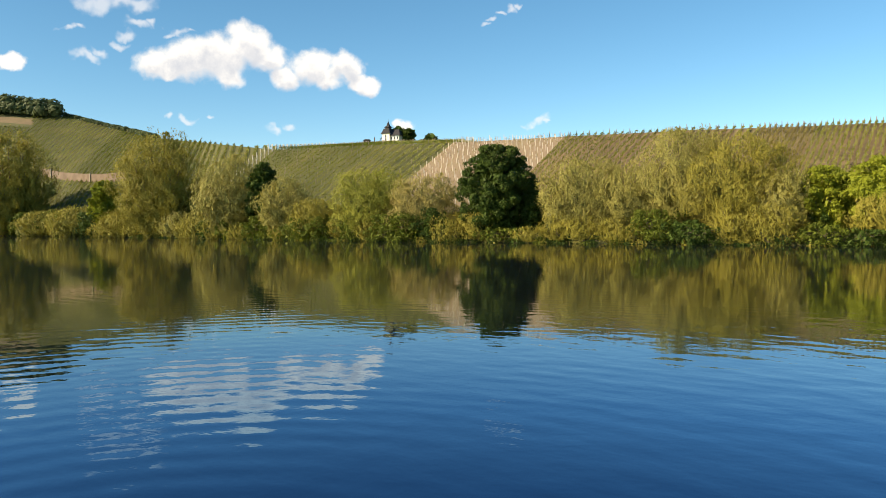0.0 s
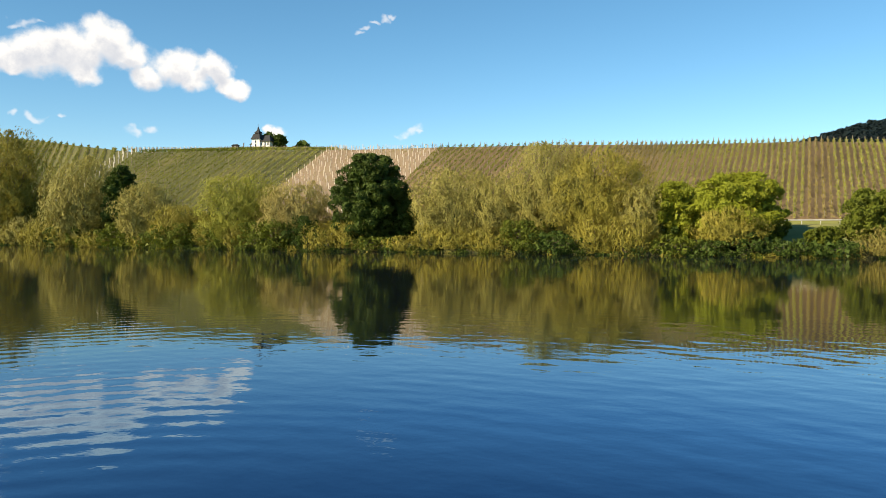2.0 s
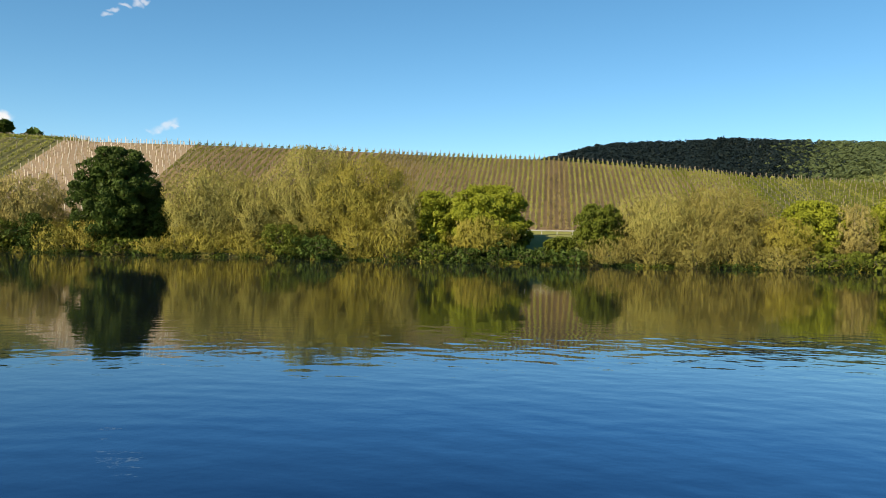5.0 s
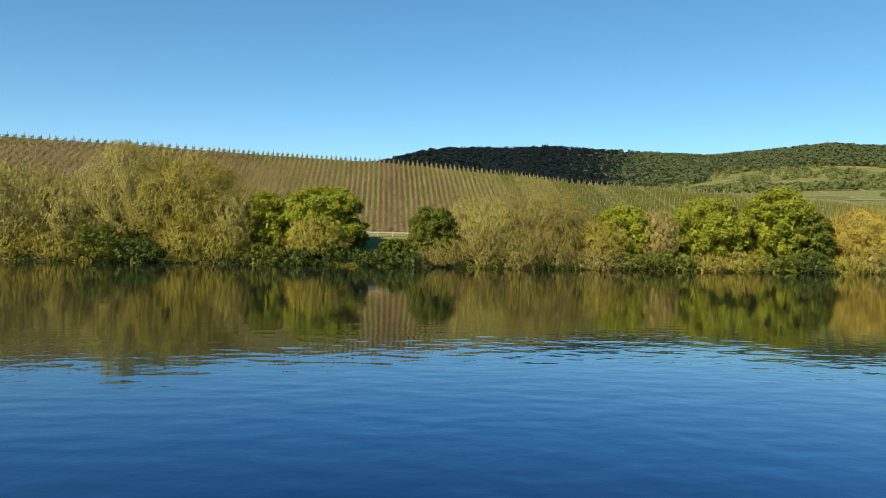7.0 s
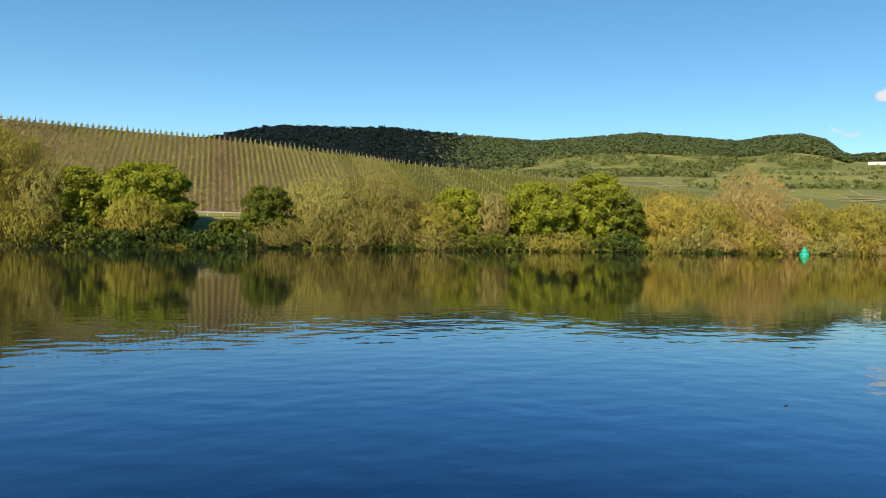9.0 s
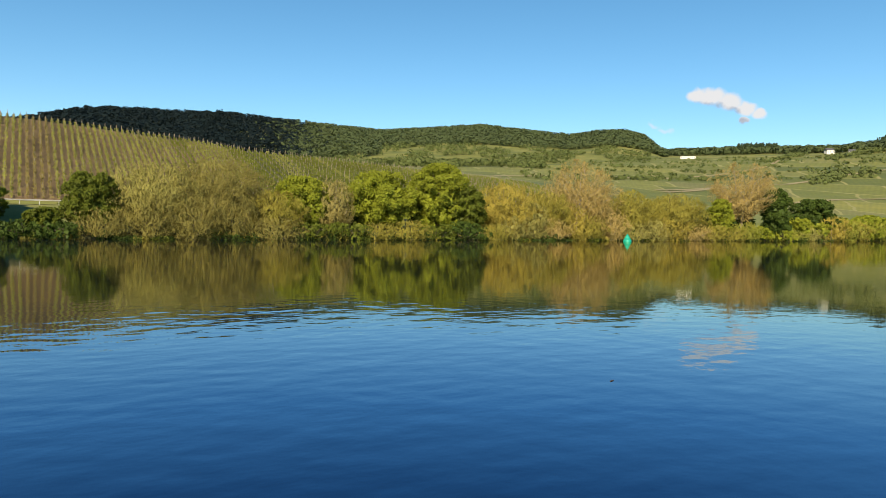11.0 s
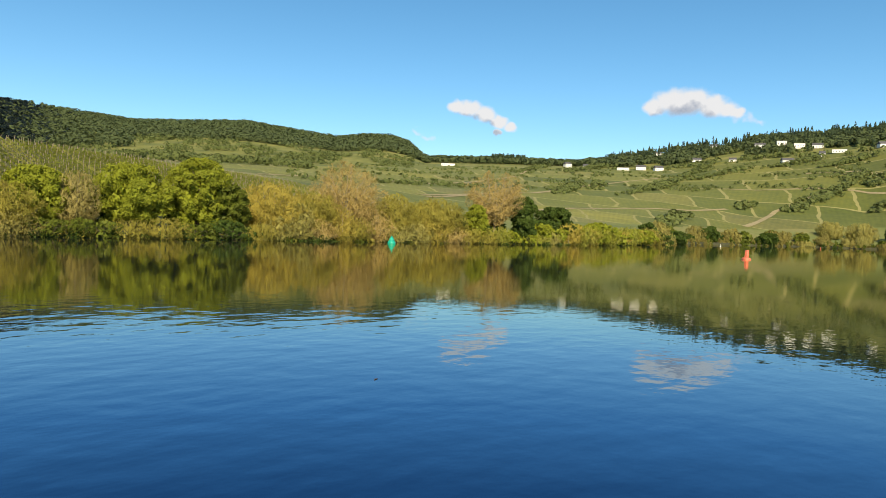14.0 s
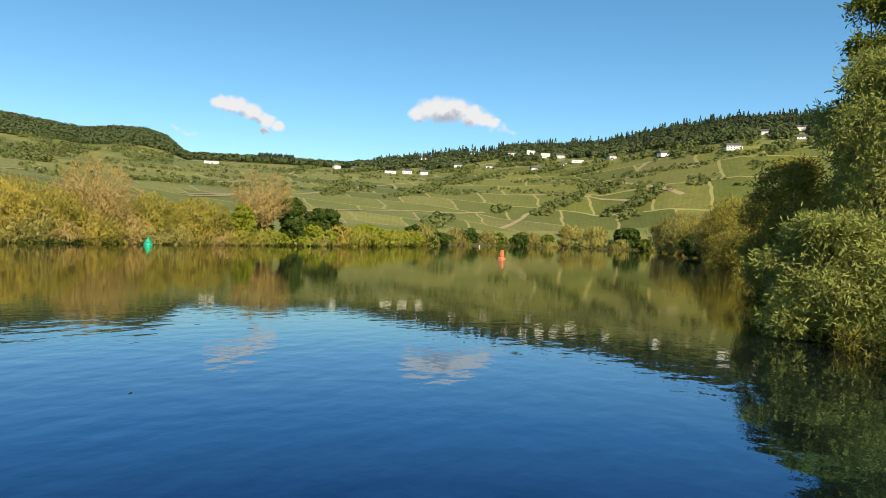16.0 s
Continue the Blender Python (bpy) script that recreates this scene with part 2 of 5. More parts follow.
    n = waves(noise_of(t, 1.3, 1, 0.4, pos, (0.7, 1.0, 1.0)), 0.021, None, ruffle)
    n = waves(rings.outputs[1], 0.0026, n, strength)
    n = waves(noise_of(t, 0.32, 2, 0.5, pos, (0.8, 1.0, 1.0)), 0.014, n, breeze)
    n = waves(noise_of(t, 1.5, 2, 0.5, pos, (0.8, 1.0, 1.0)), 0.0042, n, breeze)
    n = waves(noise_of(t, 4.0, 2, 0.5, pos, (0.8, 1.0, 1.0)), 0.002, n, still)
    for shader in (body, gloss):
        t.links.new(n, shader.inputs["Normal"])
    slant = node(t, "ShaderNodeLayerWeight", Blend=0.5)
    t.links.new(n, slant.inputs["Normal"])
    t.links.new(ramp(t, slant.outputs["Facing"], WATER_GLOSS), gloss.inputs["Color"])
    both = t.nodes.new("ShaderNodeAddShader")
    t.links.new(body.outputs[0], both.inputs[0])
    t.links.new(gloss.outputs[0], both.inputs[1])
    t.links.new(both.outputs[0], t.nodes["Material Output"].inputs[0])
    return m


# colour put into mirrored light, bluer at steep views (0), yellower at grazing (1)
WATER_GLOSS = [(0.0, (0.01, 0.02, 0.03)), (0.5, (0.025, 0.06, 0.1)), (0.65, (0.07, 0.16, 0.258)), (0.75, (0.168, 0.28, 0.39)), (0.84, (0.36, 0.43, 0.48)),
               (0.9, (0.59, 0.59, 0.5)), (0.95, (0.73, 0.71, 0.56)), (1.0, (0.9, 0.88, 0.72))]
WATER = water_material()
GROUND = rough_material("meadow_ground", [(0.3, (0.1, 0.13, 0.025)), (0.5, (0.16, 0.18, 0.04)), (0.7, (0.24, 0.2, 0.07))], 0.02, 0.95, 0.3, 0.5)

VINE_GROUND = rough_material("grassy_vineyard_ground", [(0.3, (0.13, 0.09, 0.045)), (0.5, (0.185, 0.128, 0.066)), (0.68, (0.125, 0.104, 0.042))], 0.05, 0.95, 0.4, 1.1)


def field_material():
    """Vineyard ground in four fields side by side: grassy rows, bare soil, brown soil with weeds, grass."""
    m, t, b = material("vineyard_fields")
    fields = [ramp(t, noise_of(t, scale, 6), stops) for scale, stops in (
        (0.04, [(0.3, (0.055, 0.06, 0.014)), (0.55, (0.085, 0.085, 0.02)), (0.72, (0.13, 0.11, 0.035))]),
        (0.06, [(0.3, (0.2, 0.145, 0.095)), (0.55, (0.245, 0.18, 0.118)), (0.75, (0.2, 0.165, 0.09))]),
        (0.05, [(0.3, (0.13, 0.09, 0.045)), (0.5, (0.185, 0.128, 0.066)), (0.68, (0.125, 0.104, 0.042))]),
        (0.05, [(0.3, (0.062, 0.07, 0.018)), (0.55, (0.088, 0.093, 0.024)), (0.72, (0.125, 0.112, 0.036))]))]
    xyz = t.nodes.new("ShaderNodeSeparateXYZ")
    t.links.new(t.nodes.new("ShaderNodeNewGeometry").outputs["Position"], xyz.inputs[0])
    colour = fields[0]
    for border, field in ((-121.6, fields[1]), (-86.4, fields[2]), (44.0, fields[3])):
        past = t.nodes.new("ShaderNodeMath")
        past.operation = "GREATER_THAN"
        past.inputs[1].default_value = border
        t.links.new(xyz.outputs[0], past.inputs[0])
        colour = mix(t, past.outputs[0], colour, field)
    n2 = noise_of(t, 1.1, 5)
    colour = mix(t, 0.35, colour, ramp(t, n2, [(0.3, (0.45, 0.45, 0.45)), (0.7, (1.0, 1.0, 1.0))]), "MULTIPLY")
    t.links.new(colour, b.inputs["Base Color"])
    b.inputs["Roughness"].default_value = 0.95
    bp = node(t, "ShaderNodeBump", Strength=0.4, Distance=0.05)
    t.links.new(n2, bp.inputs["Height"])
    t.links.new(bp.outputs[0], b.inputs["Normal"])
    return m


FIELDS = field_material()
BANK_EARTH = rough_material("bank_earth", [(0.3, (0.04, 0.04, 0.014)), (0.6, (0.065, 0.066, 0.02)), (0.75, (0.1, 0.088, 0.032))], 0.4, 0.95, 0.5, 3.0)
SCRUB = rough_material("hill_meadow", [(0.35, (0.09, 0.115, 0.02)), (0.55, (0.18, 0.185, 0.035)), (0.7, (0.26, 0.23, 0.06))], 0.02, 0.95, 0.3, 0.2)


def terraces_material():
    """Small vineyard parcels between paths, each with its own tone and rows running up the slope."""
    m, t, b = material("terraced_vineyards")
    pos = t.nodes.new("ShaderNodeNewGeometry").outputs["Position"]

    def maths(op, p, q):
        n = t.nodes.new("ShaderNodeMath")
        n.operation = op
        for socket, value in ((n.inputs[0], p), (n.inputs[1], q)):
            if isinstance(value, (int, float)):
                socket.default_value = value
            else:
                t.links.new(value, socket)
        return n.outputs[0]

    # along an arc round a point near the camera, and outwards, to fit the view
    xyz = t.nodes.new("ShaderNodeSeparateXYZ")
    t.links.new(pos, xyz.inputs[0])
    px, py = maths("ADD", xyz.outputs[0], -40.0), maths("ADD", xyz.outputs[1], -15.0)
    arc = maths("MULTIPLY", maths("ARCTAN2", px, py), 1000.0)
    up = maths("SQRT", maths("ADD", maths("MULTIPLY", px, px), maths("MULTIPLY", py, py)), 0.0)
    bend = node(t, "ShaderNodeTexNoise", Scale=0.005, Detail=2.0)
    t.links.new(pos, bend.inputs["Vector"])
    fine_bend = node(t, "ShaderNodeTexNoise", Scale=0.03, Detail=3.0)
    t.links.new(pos, fine_bend.inputs["Vector"])
    sway = maths("ADD", maths("MULTIPLY", bend.outputs[0], 28.0), maths("MULTIPLY", fine_bend.outputs[0], 14.0))
    grid = t.nodes.new("ShaderNodeCombineXYZ")
    t.links.new(maths("ADD", maths("ADD", arc, maths("MULTIPLY", up, 0.12)), sway), grid.inputs[0])
    t.links.new(maths("ADD", up, sway), grid.inputs[1])
    plots = node(t, "ShaderNodeTexBrick", Scale=0.01)
    plots.inputs["Color1"].default_value, plots.inputs["Color2"].default_value = (0, 0, 0, 1), (1, 1, 1, 1)
    plots.inputs["Mortar Size"].default_value, plots.inputs["Mortar Smooth"].default_value = 0.022, 0.15
    plots.inputs["Brick Width"].default_value, plots.inputs["Row Height"].default_value = 0.8, 0.95
    plots.offset, plots.squash, plots.squash_frequency = 0.37, 1.9, 3
    t.links.new(grid.outputs[0], plots.inputs["Vector"])
    tone = ramp(t, plots.outputs["Color"], [(0.0, (0.086, 0.108, 0.02)), (0.3, (0.13, 0.146, 0.026)), (0.55, (0.165, 0.172, 0.032)), (0.8, (0.21, 0.205, 0.042)), (1.0, (0.18, 0.17, 0.058))])
    stripes = []
    for slant in (0.1, -0.05):
        at = t.nodes.new("ShaderNodeCombineXYZ")
        t.links.new(maths("ADD", arc, maths("MULTIPLY", up, slant)), at.inputs[0])
        wave = node(t, "ShaderNodeTexWave", Scale=0.046, Distortion=0.0)
        wave.bands_direction = "X"
        t.links.new(at.outputs[0], wave.inputs["Vector"])
        stripes.append(ramp(t, wave.outputs[1], [(0.2, (0.92, 0.93, 0.9)), (0.8, (1.04, 1.03, 1.01))]))
    which = ramp(t, plots.outputs["Color"], [(0.49, (0, 0, 0)), (0.51, (1, 1, 1))])
    rows = mix(t, which, stripes[0], stripes[1])
    colour = mix(t, 0.75, tone, rows, "MULTIPLY")
    patch = ramp(t, noise_of(t, 0.1, 8, 0.78), [(0.3, (0.5, 0.58, 0.45)), (0.7, (1.25, 1.18, 1.05))])
    colour = mix(t, 0.75, colour, patch, "MULTIPLY")
    broad = ramp(t, noise_of(t, 0.006, 3, 0.5), [(0.35, (0.78, 0.86, 0.74)), (0.65, (1.1, 1.08, 0.94))])
    colour = mix(t, 0.8, colour, broad, "MULTIPLY")
    # colour darkened towards the east, offsetting the sun on that slope
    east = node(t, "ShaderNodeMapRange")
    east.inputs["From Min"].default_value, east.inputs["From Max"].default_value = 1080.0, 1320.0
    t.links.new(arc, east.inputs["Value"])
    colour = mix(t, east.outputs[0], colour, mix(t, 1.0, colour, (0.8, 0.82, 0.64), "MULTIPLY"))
    path = ramp(t, plots.outputs["Fac"], [(0.3, (0, 0, 0)), (0.9, (0.8, 0.8, 0.8))])
    t.links.new(mix(t, path, colour, (0.3, 0.27, 0.095)), b.inputs["Base Color"])
    b.inputs["Roughness"].default_value = 0.95
    return m


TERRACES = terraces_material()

# ---------------------------------------------------------------- helpers for things


def mesh_of(name, verts, faces, mat, smooth=False):
    me = bpy.data.meshes.new(name)
    me.from_pydata(verts, [], faces)
    me.materials.append(mat)
    if smooth:
        me.polygons.foreach_set("use_smooth", [True] * len(me.polygons))
    return me


def quads_mesh(name, v, mat):
    """v: (n, 3 or 4, 3) corners of loose faces."""
    n, c = v.shape[:2]
    me = bpy.data.meshes.new(name)
    me.vertices.add(n * c)
    me.vertices.foreach_set("co", np.ascontiguousarray(v, dtype=np.float32).ravel())
    me.loops.add(n * c)
    me.loops.foreach_set("vertex_index", np.arange(n * c, dtype=np.int32))
    me.polygons.add(n)
    me.polygons.foreach_set("loop_start", np.arange(n, dtype=np.int32) * c)
    me.update(calc_edges=True)
    me.materials.append(mat)
    return me


def child(name, me, parent, label=""):
    ob = new(name, me)
    ob.parent = parent
    if label:
        tagged(ob, label)
    return ob


def part(name, bm, mat, parent, label=""):
    me = bpy.data.meshes.new(name)
    bm.to_mesh(me)
    bm.free()
    me.materials.append(mat)
    return child(name, me, parent, label)


def thing(name, m, label, category, group="", kind=""):
    ob = new(name)
    ob.matrix_world = m
    return tagged(ob, label, category, group, kind)


def unit(a):
    return a / np.maximum(np.linalg.norm(a, axis=-1, keepdims=True), 1e-9)


def leaf_quads(rng, centres, length, width, droop=0.0, normals=None):
    """Rhombic leaves or leaf tufts round given points."""
    n = len(centres)
    along = unit(rng.normal(size=(n, 3)) + np.array((0, 0, -droop)))
    side = rng.normal(size=(n, 3))
    if normals is not None:
        along = unit(along - 0.5 * normals * (along * normals).sum(1, keepdims=True))
        side = np.cross(along, normals + 0.7 * rng.normal(size=(n, 3)))
    side = unit(side - along * (side * along).sum(1, keepdims=True))
    size = rng.uniform(0.6, 1.3, (n, 1))
    a, s = along * length * size * 0.5, side * width * size * 0.5
    bend = rng.normal(size=(n, 3)) * width * 0.15
    return np.stack([centres - a + s, centres - a - s + bend, centres + a], 1)


def tube(verts, faces, points, radii, sides=6):
    """Adds a tapered tube along points."""
    base = len(verts)
    for i, p in enumerate(points):
        d = (points[min(i + 1, len(points) - 1)] - points[max(i - 1, 0)]).normalized()
        u = d.orthogonal().normalized()
        w = d.cross(u)
        for k in range(sides):
            an = 2 * math.pi * k / sides
            verts.append(p + (u * math.cos(an) + w * math.sin(an)) * radii[i])
    for i in range(len(points) - 1):
        for k in range(sides):
            k2 = (k + 1) % sides
            faces.append((base + i * sides + k, base + i * sides + k2, base + (i + 1) * sides + k2, base + (i + 1) * sides + k))


# ---------------------------------------------------------------- lie of the land
LEFT_BANK = [(-2500, 500), (-900, 230), (-420, 150), (-280, 132), (-195, 122), (-90, 104), (0, 101.5), (150, 100), (200, 105), (260, 121),
             (330, 140), (446, 147), (538, 137), (590, 100), (640, 20), (680, -120), (700, -500)]
NEAR_BANK = [(620, -500), (600, -80), (570, 20), (540, 67), (400, 38), (232, 12), (139, 2.7), (80, -0.1), (36.5, -1.3), (30, -2.3),
             (0, -6), (-300, -12), (-900, -40), (-2500, -90)]
RIVER = np.array(LEFT_BANK + NEAR_BANK, dtype=float)


def river_distance(p):
    """Signed distance of points (n, 2) from the river's edge, positive on land."""
    best = np.full(len(p), 1e9)
    inside = np.zeros(len(p), bool)
    for a, b in zip(RIVER, np.roll(RIVER, -1, 0)):
        e = b - a
        s = np.clip(((p - a) @ e) / (e @ e), 0, 1)
        best = np.minimum(best, np.linalg.norm(p - a - s[:, None] * e, axis=1))
        cross = (a[1] > p[:, 1]) != (b[1] > p[:, 1])
        with np.errstate(divide="ignore", invalid="ignore"):
            xi = a[0] + (p[:, 1] - a[1]) * e[0] / e[1]
        inside ^= cross & (p[:, 0] < xi)
    return np.where(inside, -best, best)


# The slopes seen along each bearing: distance and elevation angle of the foot (road), the vineyard crest, the ground behind it,
# the lower and the upper edge of the far slope.
SLOPES = {
    -100: ((500, 0.30), (700, 5.00), (900, 5.0), (1200, 5.0), (2200, 4.0)),
    -75: ((470, 0.50), (680, 8.00), (800, 7.0), (1100, 6.0), (2200, 4.0)),
    -68: ((400, 0.70), (620, 8.10), (740, 7.0), (1100, 6.0), (2200, 4.0)),
    -65: ((365, 0.80), (590, 7.90), (700, 6.8), (1100, 6.0), (2200, 4.0)),
    -62: ((320, 0.90), (530, 7.20), (640, 6.6), (1100, 6.0), (2200, 4.0)),
    -59: ((275, 0.90), (440, 6.55), (600, 6.2), (1100, 5.5), (2200, 4.0)),
    -54: ((230, 0.90), (318, 6.20), (520, 6.0), (1100, 5.0), (2200, 4.0)),
    -50: ((200, 0.65), (268, 5.88), (440, 5.9), (1100, 5.0), (2200, 4.0)),
    -45: ((184, 0.70), (235, 6.13), (400, 6.3), (1100, 5.0), (2200, 4.0)),
    -41: ((172, 0.70), (220, 6.33), (380, 6.5), (1000, 4.5), (2200, 4.0)),
    -36: ((160, 0.70), (206, 6.48), (330, 6.2), (900, 4.0), (2200, 4.0)),
    -27: ((146, 0.70), (187, 6.78), (270, 6.3), (900, 4.0), (2200, 4.0)),
    -18: ((137, 0.65), (175, 6.88), (250, 6.3), (900, 4.0), (1600, 5.0)),
    -8: ((131, 0.60), (168, 6.63), (240, 5.8), (800, 4.0), (1100, 5.0)),
    0: ((130, 0.55), (166, 6.43), (240, 5.5), (650, 3.0), (1050, 6.05)),
    3: ((130, 0.55), (167, 6.20), (240, 5.2), (680, 3.0), (1120, 6.95)),
    5: ((130, 0.55), (168, 6.03), (240, 5.0), (700, 3.0), (1200, 7.25)),
    11: ((132, 0.50), (174, 5.48), (250, 4.4), (800, 3.0), (1450, 7.45)),
    14: ((134, 0.50), (180, 5.08), (260, 4.0), (900, 3.0), (1600, 7.55)),
    18: ((137, 0.50), (190, 4.73), (280, 3.6), (1000, 3.5), (1750, 7.3)),
    25: ((143, 0.50), (218, 4.18), (320, 3.4), (1000, 4.4), (1850, 6.75)),
    33: ((155, 0.40), (265, 3.48), (420, 3.4), (1000, 4.5), (1850, 7.35)),
    40: ((170, 0.30), (330, 2.78), (520, 3.2), (1050, 4.6), (1850, 6.6)),
    42: ((178, 0.40), (355, 2.79), (560, 3.3), (1100, 4.7), (1825, 6.9)),
    44: ((185, 0.50), (380, 2.80), (600, 3.4), (1150, 4.8), (1800, 6.95)),
    45.5: ((195, 0.45), (400, 2.70), (625, 3.4), (1200, 4.85), (1750, 6.5)),
    47: ((205, 0.40), (420, 2.60), (650, 3.4), (1250, 4.9), (1700, 5.3)),
    52: ((240, 0.30), (480, 2.40), (700, 3.4), (1280, 4.9), (1650, 5.4)),
    59: ((300, 0.20), (560, 2.20), (780, 3.4), (1280, 5.05), (1600, 5.3)),
    65: ((370, 0.20), (600, 2.00), (850, 3.6), (1280, 5.0), (1600, 6.3)),
    72: ((520, 0.10), (700, 1.80), (900, 3.8), (1280, 5.9), (1600, 7.3)),
    79: ((640, 0.20), (780, 2.20), (900, 4.2), (1150, 6.2), (1500, 7.7)),
    84: ((660, 0.30), (760, 2.40), (860, 4.6), (1050, 6.7), (1350, 8.8)),
    89: ((690, 0.30), (770, 2.60), (860, 5.2), (1000, 7.3), (1250, 9.4)),
    100: ((740, 0.30), (810, 2.60), (880, 5.0), (1000, 7.3), (1250, 9.5)),
    125: ((900, 0.30), (950, 2.00), (1000, 4.0), (1100, 5.0), (1250, 6.0)),
}
BEARINGS = np.array(sorted(SLOPES), dtype=float)
SLOPE_R = np.array([[p[0] for p in SLOPES[k]] for k in sorted(SLOPES)], dtype=float)
SLOPE_Z = np.array([[EYE + p[0] * math.tan(radians(p[1])) for p in SLOPES[k]] for k in sorted(SLOPES)], dtype=float)


def profile(p):
    """Distance, bearing and the slope's marks (distances, heights) on the way out to points (n, 2)."""
    r = np.hypot(p[:, 0], p[:, 1])
    bearing = np.degrees(np.arctan2(p[:, 0], p[:, 1]))
    b = np.clip(bearing, BEARINGS[0], BEARINGS[-1])
    pr = np.stack([np.interp(b, BEARINGS, SLOPE_R[:, k]) for k in range(5)], 1)
    pz = np.stack([np.interp(b, BEARINGS, SLOPE_Z[:, k]) for k in range(5)], 1)
    return r, bearing, pr, pz


def heights(p):
    """Height of the ground at points (n, 2)."""
    p = np.asarray(p, dtype=float).reshape(-1, 2)
    d = river_distance(p)
    r, bearing, pr, pz = profile(p)
    flat = 1.3 + 1.2 * np.clip((d - 4) / 14, 0, 1)
    grow = np.clip((r - (pr[:, 0] - 16)) / 10, 0, 1)
    z = flat + (pz[:, 0] - flat) * grow * grow * (3 - 2 * grow)
    for k in range(4):
        s = np.clip((r - pr[:, k]) / (pr[:, k + 1] - pr[:, k]), 0, 1)
        here = r >= pr[:, k]
        z = np.where(here, pz[:, k] + (pz[:, k + 1] - pz[:, k]) * s, z)
    past = r > pr[:, 4]
    z = np.where(past, pz[:, 4] - (r - pr[:, 4]) * 0.03, z)
    behind = np.clip((np.abs(bearing) - 100) / 25, 0, 1)
    z = z * (1 - behind) + behind * (1.8 + np.clip(r - 40, 0, 700) * 0.05)
    edge = np.clip((d + 1.0) / 4.0, 0, 1)
    return -2.0 + (z + 2.0) * edge * edge * (3 - 2 * edge)


def ground_z(x, y):
    return float(heights([(x, y)])[0])


def build_ground():
    bearings = np.concatenate([np.arange(-180, -76, 4.0), np.arange(-76, 100, 0.5), np.arange(100, 180, 4.0)])
    rr = []
    for b in bearings:
        m = [float(np.interp(np.clip(b, BEARINGS[0], BEARINGS[-1]), BEARINGS, SLOPE_R[:, k])) for k in range(5)]
        rr.append(np.concatenate([np.linspace(4, 84, 12), np.linspace(90, m[0], 64), np.linspace(m[0], m[1], 28)[1:], np.linspace(m[1], m[2], 16)[1:],
                                  np.linspace(m[2], m[3], 18)[1:], np.linspace(m[3], m[4], 16)[1:], np.geomspace(m[4], 4900, 18)[1:]]))
    rr = np.array(rr)
    bb = np.repeat(np.radians(bearings)[:, None], rr.shape[1], 1)
    xy = np.stack([rr * np.sin(bb), rr * np.cos(bb)], -1)
    z = heights(xy.reshape(-1, 2)).reshape(rr.shape)
    verts = [(0, 0, -2.0)] + [tuple(v) for v in np.concatenate([xy, z[..., None]], -1).reshape(-1, 3)]
    nb, nr = rr.shape
    faces = []
    for i in range(nb):
        j = (i + 1) % nb
        faces.append((0, 1 + i * nr, 1 + j * nr))
        for k in range(nr - 1):
            faces.append((1 + i * nr + k, 1 + i * nr + k + 1, 1 + j * nr + k + 1, 1 + j * nr + k))
    me = mesh_of("ground", verts, faces, GROUND, True)
    for m in (FIELDS, TERRACES, SCRUB, VINE_GROUND, BANK_EARTH):
        me.materials.append(m)
    mid = np.array([np.mean([verts[i][:2] for i in f], axis=0) for f in faces])
    r, bearing, pr, pz = profile(mid)
    slot = np.zeros(len(faces), dtype=np.int32)
    slot[np.abs(river_distance(mid)) < 9] = 5
    slot[(r > pr[:, 0] + 1) & (r < pr[:, 1] + 12) & (bearing > -76) & (bearing < 36)] = 1
    slot[(r > pr[:, 1]) & (r < np.minimum(pr[:, 1] + 84, 296)) & (bearing > -52) & (bearing < -34.5)] = 1
    share = (r - pr[:, 0]) / (pr[:, 1] - pr[:, 0])
    slot[(bearing > -69.2) & (bearing < -66.7) & (share > 0.8) & (share < 0.9)] = 4
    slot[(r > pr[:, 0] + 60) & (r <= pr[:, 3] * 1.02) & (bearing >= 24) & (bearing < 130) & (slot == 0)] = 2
    slot[(r > pr[:, 3] * 1.02) & (bearing > -20) & (bearing < 130)] = 3
    me.polygons.foreach_set("material_index", slot)
    ob = new("ground", me)
    tagged(ob, "grassy river banks rising to vineyard hills and far slopes", "ground", kind="structure")


build_ground()


def build_water():
    me = mesh_of("water", [(-2600, -600, 0), (760, -600, 0), (760, 600, 0), (-2600, 600, 0)], [(0, 1, 2, 3)], WATER)
    tagged(new("water", me), "calm blue river water with fine ripples reflecting banks and sky", "river", kind="structure")


build_water()

# ---------------------------------------------------------------- trees on the banks


def dome_reach(u, width, low):
    """Half-width of a crown at a share u of its height: full below the middle, rounded above."""
    high = np.clip((u - 0.42) / 0.58, 0, 1)
    under = np.clip(u / 0.42, 0, 1)
    foot = 0.7 if low < 0.06 else 0.45
    return 0.5 * width * np.where(u > 0.42, np.sqrt(np.maximum(0.0, 1 - high ** 2.3)), foot + (1 - foot) * np.sin(under * math.pi / 2))


